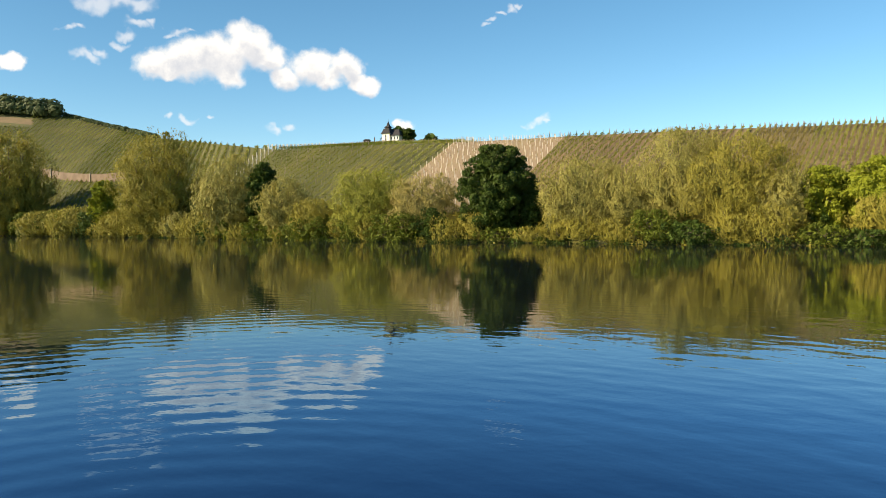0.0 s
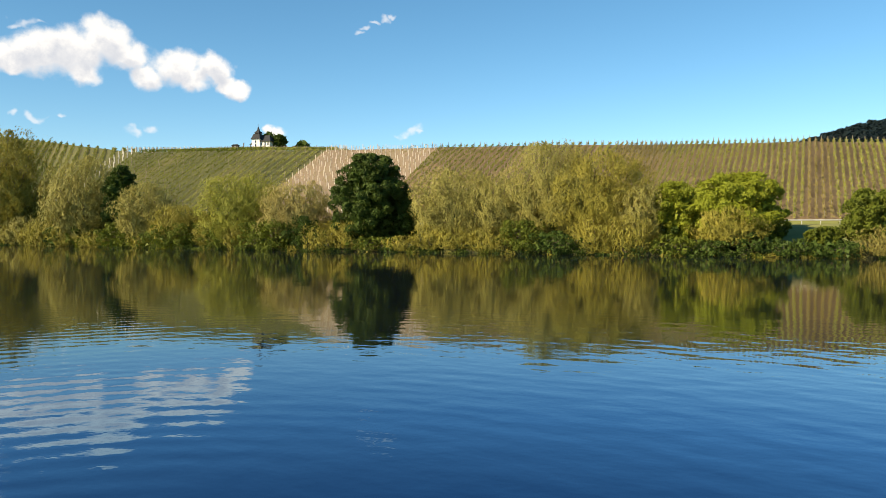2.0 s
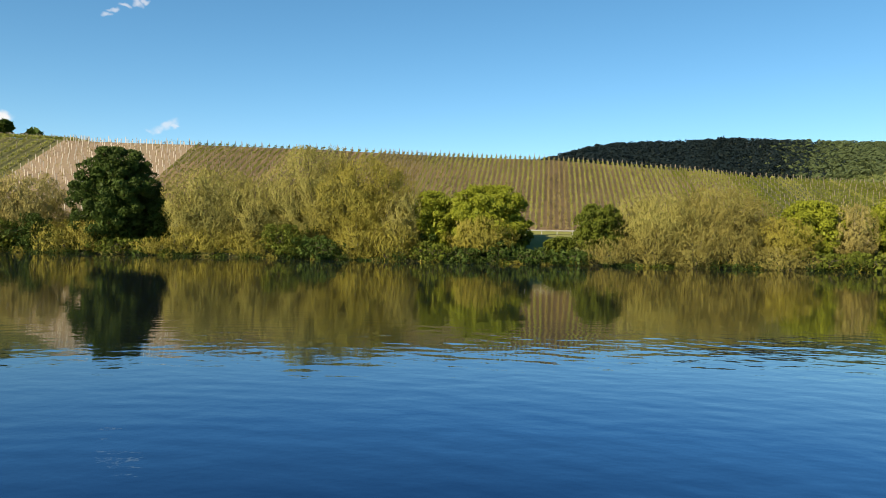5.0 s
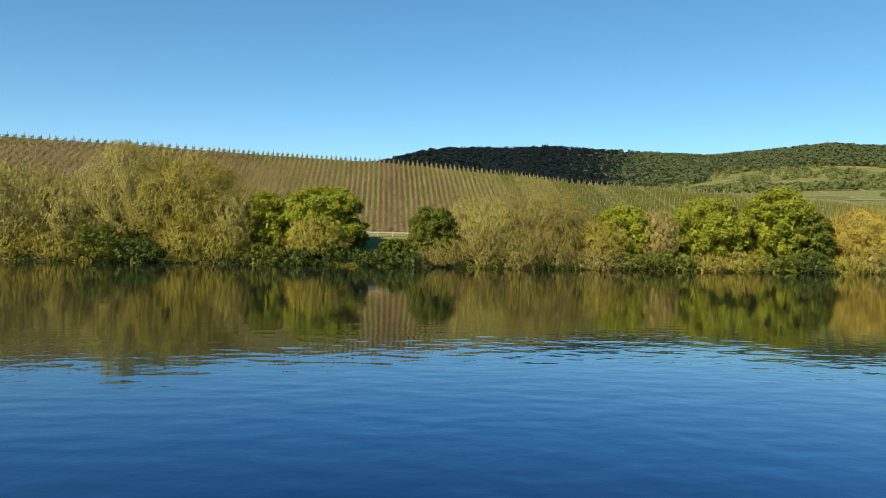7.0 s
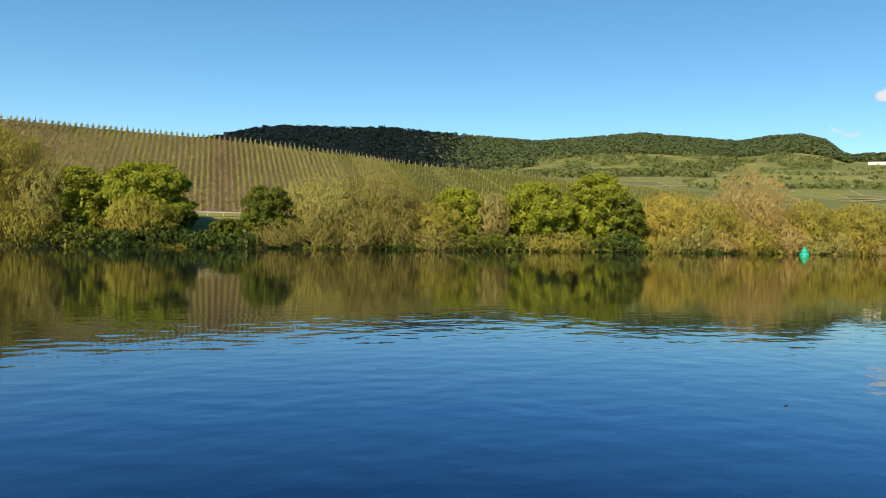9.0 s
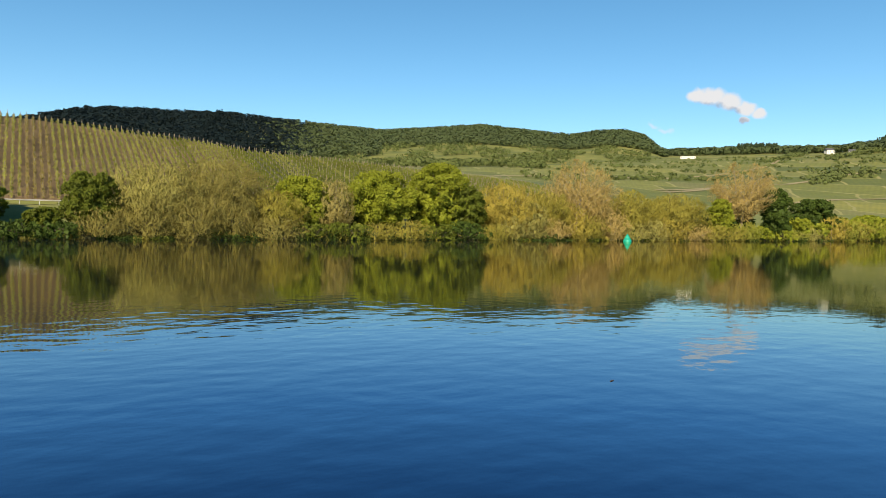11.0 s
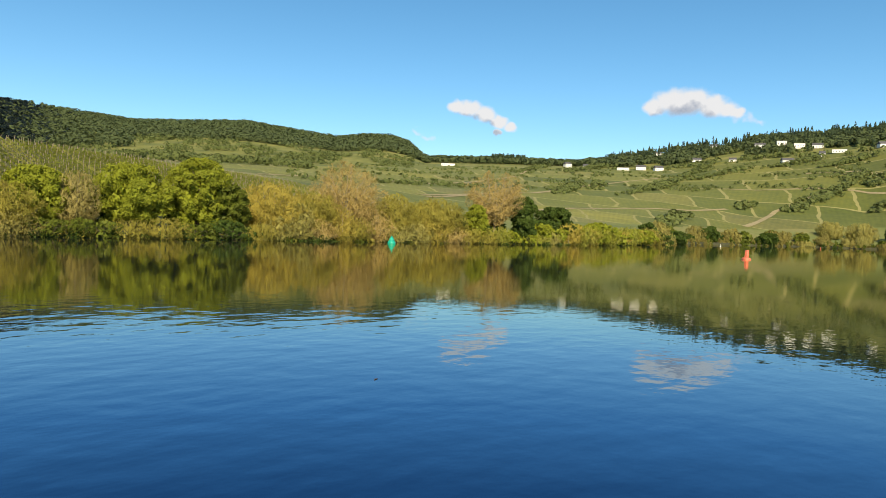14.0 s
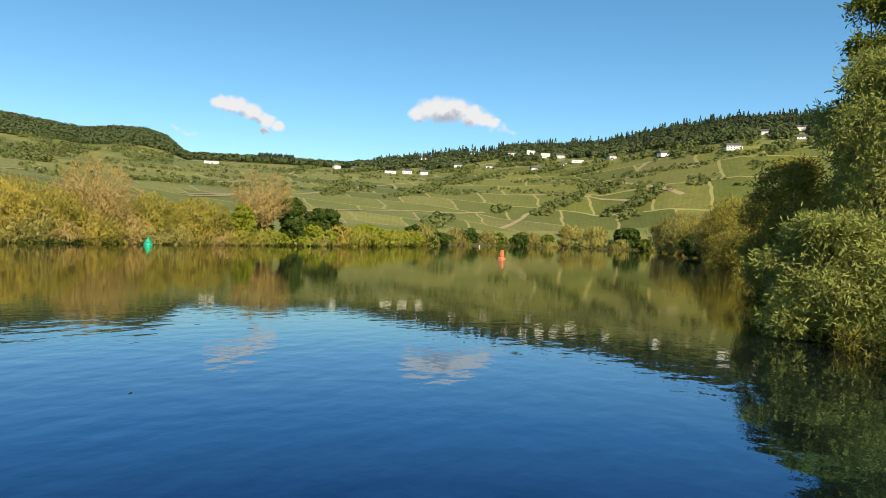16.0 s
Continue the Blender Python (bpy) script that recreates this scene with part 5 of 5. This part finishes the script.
house(1014, 26, 24, 10, 7.5, -80, "wide white house with dark windows")
house(1120, -12, 14, 9, 5.5, -85, WHITE_HOUSE)
house(1143, -60, 18, 9, 6.0, -88, WHITE_HOUSE)
house(1075, -57, 16, 9, 3.5, -88, WHITE_HOUSE)

# ---------------------------------------------------------------- far woods
# aerial haze is mixed into these colours: wood and shrub lightened, bluer tints
FAR_LEAF = {
    "wood": leaf_material("leaf_wood", (0.088, 0.114, 0.046), (0.066, 0.088, 0.036), 0.02, 0.25),
    # darker leaf colour carrying a cloud's shade on part of the hill
    "cloud_shade": leaf_material("leaf_cloud_shade", (0.015, 0.025, 0.026), (0.011, 0.019, 0.02), 0.02, 0.35),
    "shrub": leaf_material("leaf_shrub", (0.15, 0.18, 0.058), (0.1, 0.122, 0.04), 0.02, 0.35),
    "conifer": leaf_material("leaf_conifer", (0.05, 0.073, 0.036), (0.034, 0.05, 0.025), 0.03, 0.25),
}


def woods(name, kind, spots, seed, height, spread, per, quad, label, pointed=False):
    """Many far trees as one mass of leaf clumps."""
    rng = np.random.default_rng(seed)
    spots = np.array(spots)
    z = heights(spots)
    n = len(spots)
    h = rng.uniform(*height, n)
    w = h * rng.uniform(*spread, n)
    d = unit(rng.normal(size=(n, per, 3)))
    if pointed:
        u = rng.uniform(0, 1, (n, per)) ** 0.8
        an = rng.uniform(0, 6.283, (n, per))
        pts = np.stack([np.cos(an) * (1 - u) * w[:, None] * 0.5, np.sin(an) * (1 - u) * w[:, None] * 0.5, (0.08 + 0.92 * u) * h[:, None]], -1)
        nrm = np.stack([np.cos(an), np.sin(an), np.full_like(an, 0.45)], -1)
    else:
        bump = 1 + 0.12 * rng.normal(size=(n, per, 1)).clip(-1.2, 1.5)
        d[:, :, 2] = np.where(d[:, :, 2] < -0.5, -d[:, :, 2], d[:, :, 2])
        pts = d * bump * np.stack([w * 0.5, w * 0.5, h * 0.5], -1)[:, None, :]
        pts[:, :, 2] += 0.5 * h[:, None]
        nrm = d
    base = np.column_stack([spots, z])[:, None, :]
    flat = (pts + base).reshape(-1, 3)
    nn = unit(nrm.reshape(-1, 3) + 0.1 * rng.normal(size=(n * per, 3)))
    a = unit(np.cross(nn, rng.normal(size=nn.shape)))
    b = np.cross(nn, a)
    s = (quad * rng.uniform(0.6, 1.3, (n, per, 1)) * (0.6 + 0.4 * (h / max(height))[:, None, None])).reshape(-1, 1)
    q = np.stack([flat - a * s, flat - b * s * 0.8, flat + a * s, flat + b * s * 0.8], 1)
    return tagged(new(name, quads_mesh(name, q, FAR_LEAF[kind])), label, "woods", kind="stuff")


def scatter(rng, n, b0, b1, low, high, keep=None):
    """Spots between two marks of the slope (0 foot ... 4 upper edge, fractions between)."""
    b = rng.uniform(b0, b1, n)
    f = rng.uniform(low, high, n)
    k = np.clip(np.floor(f).astype(int), 0, 3)
    pr = np.stack([np.interp(b, BEARINGS, SLOPE_R[:, i]) for i in range(5)], 1)
    i = np.arange(n)
    r = pr[i, k] + (pr[i, k + 1] - pr[i, k]) * (f - k)
    p = np.stack([r * np.sin(np.radians(b)), r * np.cos(np.radians(b))], 1)
    if keep is not None:
        v = np.array([noise.noise(Vector((q[0] * keep[0], q[1] * keep[0], keep[2]))) for q in p])
        p = p[v > keep[1]]
    return p


def round_houses(p):
    """Clears trees from the camera's line of sight to each house."""
    r, bearing = np.hypot(p[:, 0], p[:, 1]), np.degrees(np.arctan2(p[:, 0], p[:, 1]))
    ok = np.ones(len(p), bool)
    for x, y in HOUSE_SPOTS:
        hr, hb = math.hypot(x, y), math.degrees(math.atan2(x, y))
        ok &= ~((np.abs(bearing - hb) < 0.45) & (r > hr - 60) & (r < hr + 12))
    return p[ok]


def lane(rng, n, width):
    """Spots along a straight boundary that climbs the wooded slope."""
    f = rng.uniform(0.15, 1.0, n)
    b = 10.6 + 2.2 * f + rng.normal(0, width, n)
    low, high = np.interp(b, BEARINGS, SLOPE_R[:, 3]), np.interp(b, BEARINGS, SLOPE_R[:, 4])
    r = low + (high - low) * f
    return np.stack([r * np.sin(np.radians(b)), r * np.cos(np.radians(b))], 1)


def build_woods():
    rng = np.random.default_rng(5)
    hill = scatter(rng, 5400, -1.5, 25.0, 3.15, 4.04)
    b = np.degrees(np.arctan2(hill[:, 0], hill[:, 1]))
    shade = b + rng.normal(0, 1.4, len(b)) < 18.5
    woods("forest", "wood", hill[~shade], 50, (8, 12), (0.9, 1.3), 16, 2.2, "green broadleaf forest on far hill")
    # the part under cloud shade, painted with the darker leaves
    woods("forest", "cloud_shade", hill[shade], 51, (8, 12), (0.9, 1.3), 16, 2.2, "forest on far hill, leaves darkened for cloud shade")
    woods("forest", "wood", scatter(rng, 5000, 22, 47.2, 3.38, 4.04), 52, (8, 12), (0.9, 1.3), 16, 2.2, "green broadleaf forest covering far hilltops")
    # trees added in place of a dark, shadowed line on the slope
    woods("conifers", "cloud_shade", lane(rng, 130, 0.09), 64, (12, 16), (0.35, 0.5), 30, 1.4, "row of conifers standing in for a dark shaded line up the far slope", True)
    woods("scrub", "shrub", np.concatenate([scatter(rng, 2600, 18, 38, 2.5, 3.45, (0.022, 0.08, 0.3)), scatter(rng, 900, 36, 46, 2.95, 3.45, (0.022, 0.1, 0.3))]), 53, (3, 9), (0.9, 1.6), 26, 1.5, "scattered bushes on far hillside meadow")
    woods("forest", "wood", round_houses(scatter(rng, 900, 46.8, 63, 3.55, 4.03)), 54, (8, 14), (0.8, 1.2), 30, 2.6, "line of woods on far crest")
    woods("conifers", "conifer", scatter(rng, 130, 52.2, 54.8, 3.7, 4.0), 55, (13, 20), (0.3, 0.42), 46, 2.0, "dark conifers on far crest", True)
    woods("forest", "wood", round_houses(scatter(rng, 1500, 60.5, 80, 3.2, 4.03, (0.01, -0.12, 4.0))), 56, (7, 13), (0.8, 1.2), 28, 2.4, "woods round houses on far hill")
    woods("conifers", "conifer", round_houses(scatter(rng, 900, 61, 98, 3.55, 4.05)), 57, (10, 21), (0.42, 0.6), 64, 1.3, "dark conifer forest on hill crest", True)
    woods("forest", "wood", round_houses(scatter(rng, 1600, 72, 98, 3.3, 4.02)), 58, (7, 12), (0.8, 1.2), 30, 2.2, "mixed woods below conifer crest")
    woods("hilltop_trees", "wood", scatter(rng, 60, -69.6, -64.9, 0.93, 1.02), 59, (7, 11), (0.8, 1.2), 90, 1.2, "dark trees on hilltop above vineyards")
    # growth added to draw the dark, shaded edge of the crest
    woods("hilltop_trees", "wood", scatter(rng, 330, -65.0, -58.6, 1.0, 1.06), 62, (1.8, 3.2), (1.0, 1.6), 16, 0.7, "low hedge standing in for the dark shaded edge of the hill's crest")
    woods("forest", "shrub", round_houses(scatter(rng, 900, 60, 96, 2.95, 3.5, (0.016, 0.08, 14.0))), 63, (5, 9), (0.9, 1.3), 26, 2.0, "garden trees and hedges among hillside houses")
    woods("hilltop_trees", "wood", scatter(rng, 46, -69.6, -65.6, 0.9, 0.98), 60, (4, 8), (0.9, 1.3), 80, 1.0, "bushes on slope below hilltop")
    woods("scrub", "shrub", scatter(rng, 4200, 36, 92, 1.8, 3.2, (0.02, 0.12, 9.0)), 61, (1.5, 4.2), (1.0, 1.7), 14, 1.3, "scattered bushes among terraced vineyards")


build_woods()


def hedge(p1, p2, n, height, seed):
    rng = np.random.default_rng(seed)
    n = int(n * 1.7)
    height = (height[0] * 0.6, height[1] * 0.8)
    f = rng.uniform(0, 1, n)
    spots = np.array(p1) + (np.array(p2) - np.array(p1)) * f[:, None] + rng.normal(0, 4.5, (n, 2))
    ob = woods("hedge", "shrub", spots, seed, height, (1.0, 1.6), 28, 1.5, "dense dark bushes in a strip down the vineyards")
    ob["category"] = "hedge"


hedge((708, 205), (844, 191), 46, (5, 9), 401)
hedge((844, 191), (945, 189), 26, (4, 8), 402)
hedge((766, 144), (821, 103), 40, (6, 12), 403)
hedge((821, 103), (857, 98), 18, (5, 9), 404)
hedge((760, 360), (1175, 460), 60, (5, 10), 405)
hedge((560, 360), (695, 423), 26, (4, 8), 406)
hedge((640, 340), (863, 382), 40, (4, 9), 407)
hedge((914, 381), (1058, 367), 34, (5, 9), 408)
hedge((1033, 253), (1091, 208), 40, (6, 11), 409)
hedge((1067, 328), (1128, 285), 36, (6, 11), 410)
hedge((893, 646), (1114, 741), 30, (5, 9), 411)
hedge((954, 592), (1194, 667), 40, (6, 10), 412)
hedge((400, 182), (503, 215), 22, (4, 7), 413)
hedge((679, 236), (714, 237), 10, (5, 8), 414)
hedge((907, 169), (913, 155), 9, (6, 9), 415)
hedge((876, 169), (869, 159), 8, (7, 10), 416)
hedge((740, 120), (769, 115), 14, (6, 10), 417)
hedge((682, 393), (775, 436), 16, (4, 7), 418)

for pts, w in ((((285, 265), (396, 325), (494, 368), (535, 367)), 4), (((484, 451), (585, 481), (789, 570), (1089, 749)), 5),
               (((338, 231), (427, 259), (525, 266), (598, 248), (661, 241)), 4), (((823, 308), (857, 221), (848, 177), (820, 123)), 5),
               (((982, 261), (977, 205), (913, 144), (826, 71)), 7), (((535, 367), (695, 423), (872, 443), (969, 447)), 5),
               (((1013, 148), (1057, 142), (1067, 124)), 6), (((859, 197), (791, 209), (701, 211), (553, 187)), 4),
               (((275, 408), (341, 448), (432, 493), (449, 449)), 5), (((295, 280), (410, 334)), 3)):
    ribbon("farm_track", list(pts), w * 1.1, TRACK, 0.3, "pale farm track between terraced vineyards", "track", steps=2)

# ---------------------------------------------------------------- buoys and drift
RED_PAINT = rough_material("red_buoy_paint", [(0.3, (0.58, 0.14, 0.075)), (0.7, (0.68, 0.18, 0.1))], 2.0, 0.5, 0.1)
GREEN_PAINT = rough_material("green_buoy_paint", [(0.3, (0.0, 0.3, 0.2)), (0.7, (0.01, 0.38, 0.27))], 2.0, 0.5, 0.1)


def lathe_bm(profile_points, sides=20):
    bm = bmesh.new()
    rings = []
    for r, z in profile_points:
        rings.append([bm.verts.new((r * math.cos(2 * math.pi * k / sides), r * math.sin(2 * math.pi * k / sides), z)) for k in range(sides)])
    for a, b in zip(rings[:-1], rings[1:]):
        for k in range(sides):
            bm.faces.new((a[k], a[(k + 1) % sides], b[(k + 1) % sides], b[k]))
    bm.faces.new(rings[0][::-1])
    bm.faces.new(rings[-1])
    for f in bm.faces:
        f.smooth = len(f.verts) == 4
    return bm


def build_buoys():
    x, y = polar(71.5, 128.2)
    red = thing("buoy", pose(x, y, -0.25, 3, -2, 20) @ Matrix.Diagonal((0.62, 0.62, 0.8, 1)), "orange-red can-shaped river buoy floating upright", "buoy")
    part("float_hull", lathe_bm([(0.3, -0.4), (0.8, -0.1), (1.15, 0.2), (1.2, 0.42), (1.05, 0.6), (0.55, 0.72)]), RED_PAINT, red)
    part("body", lathe_bm([(0.5, 0.7), (0.55, 0.8), (0.46, 1.5), (0.42, 2.1), (0.38, 2.16)]), RED_PAINT, red)
    part("top_band", lathe_bm([(0.44, 2.0), (0.47, 2.03), (0.47, 2.2), (0.44, 2.23)]), RED_PAINT, red)
    for k in range(3):
        bm = bmesh.new()
        bmesh.ops.create_cube(bm, size=1.0, matrix=pose(0, 0, 1.45, 0, 0, 60 * k) @ Matrix.Diagonal((1.15, 0.05, 1.2, 1)))
        part("fin", bm, RED_PAINT, red)
    x, y = polar(44.5, 133.0)
    green = thing("buoy", pose(x, y, -0.25, -2, 2, 0), "turquoise-green cone-shaped river buoy floating upright", "buoy")
    part("float_hull", lathe_bm([(0.25, -0.4), (0.6, -0.1), (0.75, 0.2), (0.75, 0.5), (0.6, 0.7)]), GREEN_PAINT, green)
    part("cone", lathe_bm([(0.6, 0.68), (0.5, 0.95), (0.28, 1.3), (0.12, 1.5)]), GREEN_PAINT, green)
    part("tip", lathe_bm([(0.16, 1.48), (0.14, 1.6), (0.03, 1.72)]), GREEN_PAINT, green)
    for bearing, r, paint, label in ((69.7, 330, PLASTER, "small white spar buoy far downstream"), (76.3, 415, RED_PAINT, "small red spar buoy far downstream")):
        x, y = polar(bearing, r)
        spar = thing("buoy", pose(x, y, -0.15, 2, 1, 0) @ Matrix.Diagonal((0.6, 0.6, 0.55, 1)), label, "buoy")
        part("float_hull", lathe_bm([(0.2, -0.3), (0.55, 0.0), (0.6, 0.35), (0.4, 0.6)], 12), paint, spar)
        part("mast", lathe_bm([(0.3, 0.58), (0.26, 1.7), (0.2, 1.9)], 12), paint, spar)
    stick = thing("driftwood", pose(10.3, 10.8, 0.0, 0, 0, 25) @ Matrix.Diagonal((0.7, 0.7, 0.7, 1)), "small dark twig drifting on the water", "driftwood")
    v, f = [], []
    tube(v, f, [Vector((-0.17, 0, -0.01)), Vector((-0.05, 0.012, 0.012)), Vector((0.08, -0.01, 0.012)), Vector((0.18, 0.02, 0.0))], [0.006, 0.013, 0.012, 0.005], 6)
    child("stem", mesh_of("stem", v, f, OAK, True), stick)
    v, f = [], []
    tube(v, f, [Vector((0.02, 0, 0.012)), Vector((0.06, 0.05, 0.018)), Vector((0.11, 0.08, 0.006))], [0.007, 0.005, 0.003], 5)
    child("side_twig", mesh_of("side_twig", v, f, OAK, True), stick)


build_buoys()

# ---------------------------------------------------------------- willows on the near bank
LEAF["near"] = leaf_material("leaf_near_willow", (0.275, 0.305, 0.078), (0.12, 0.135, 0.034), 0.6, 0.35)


def near_willow(x, y, height, width, seed, label, n, leaf, low, lobes, kind="near", name="willow", lean=(0, 0)):
    """A willow close by: sprays of narrow leaves on drooping twigs."""
    rng = np.random.default_rng(seed)
    z = max(ground_z(x, y), 0.0) - 0.1
    root = thing(name, pose(x, y, z), label, "willow", "willows on the near bank")
    pts, nrm, centres, sizes = clump_crown(rng, n // 7, height, width, low, lobes)
    pts[:, 0] += lean[0] * pts[:, 2] / height
    pts[:, 1] += lean[1] * pts[:, 2] / height
    sprays = np.repeat(pts, 7, 0)
    axis = np.repeat(unit(nrm + 0.6 * rng.normal(size=nrm.shape) + np.array((0, 0, 0.1))), 7, 0)
    step = np.tile(np.linspace(-0.5, 0.5, 7), len(pts))[:, None]
    at = sprays + axis * step * leaf[0] * 3.0
    along = unit(axis + 0.9 * rng.normal(size=axis.shape) + np.array((0, 0, -0.35)))
    side = unit(np.cross(along, rng.normal(size=along.shape)))
    s = rng.uniform(0.7, 1.3, (len(at), 1))
    a, w = along * leaf[0] * s, side * leaf[1] * s * 0.5
    q = np.stack([at, at + a * 0.45 + w, at + a, at + a * 0.45 - w], 1)
    q[:, :, 2] = np.maximum(q[:, :, 2], -z + 0.03)
    child("crown", quads_mesh("crown", q, LEAF[kind]), root)
    r0 = 0.024 * height
    for i in range(4):
        an = rng.uniform(0, 6.28)
        top = Vector((math.cos(an) * 0.22 * width + lean[0] * 0.7, math.sin(an) * 0.22 * width + lean[1] * 0.7, height * 0.7))
        foot = Vector((math.cos(an) * 0.2, math.sin(an) * 0.2, -0.3))
        mid = foot.lerp(top, 0.5) + Vector(rng.normal(size=3)) * 0.05 * height
        v, f = [], []
        tube(v, f, [foot, foot.lerp(mid, 0.5), mid, top], [r0, r0 * 0.8, r0 * 0.6, r0 * 0.15], 8)
        stem = child("stem", mesh_of("stem", v, f, BARK, True), root)
        for c in centres[i::4]:
            c = Vector(c) + Vector((lean[0], lean[1], 0)) * (c[2] / height)
            s0 = foot.lerp(mid, rng.uniform(0.4, 1.0))
            k = s0.lerp(c, 0.55) + Vector((0, 0, 0.1 * height)) + Vector(rng.normal(size=3)) * 0.03 * height
            v, f = [], []
            tube(v, f, [s0, s0.lerp(k, 0.5) + Vector((0, 0, 0.02 * height)), k, c * 1.05], [r0 * 0.28, r0 * 0.2, r0 * 0.13, r0 * 0.04], 6)
            child("branch", mesh_of("branch", v, f, PALE_BARK if rng.uniform() < 0.3 else BARK, True), stem)
    return root


near_willow(30.6, -3.1, 4.5, 5.8, 601, "willow bush overhanging the water with narrow grey-green leaves", 34000, (0.24, 0.058), 0.0, 60, lean=(-0.2, 0.3))
near_willow(39.0, -6.4, 11.2, 8.6, 602, "tall olive willow leaning over the near bank", 44000, (0.26, 0.07), 0.3, 70)
near_willow(48.0, -7.4, 20.0, 6.4, 603, "tall green tree behind the near willows", 30000, (0.3, 0.1), 0.1, 44, "green")
# its shade is given by the dark leaf colour
near_willow(62.0, -2.6, 6.8, 6.6, 604, "dark-leaved willow standing in for a shaded mass on the near bank", 24000, (0.26, 0.07), 0.03, 36, "dark")
near_willow(82.0, -1.6, 8.4, 8.0, 605, "shaded brownish willow on the near bank", 20000, (0.34, 0.09), 0.03, 36, "olive")
near_willow(46.0, -2.8, 7.8, 7.0, 606, "shaded dense brownish willow behind the overhanging bush", 30000, (0.24, 0.07), 0.0, 50, "olive")
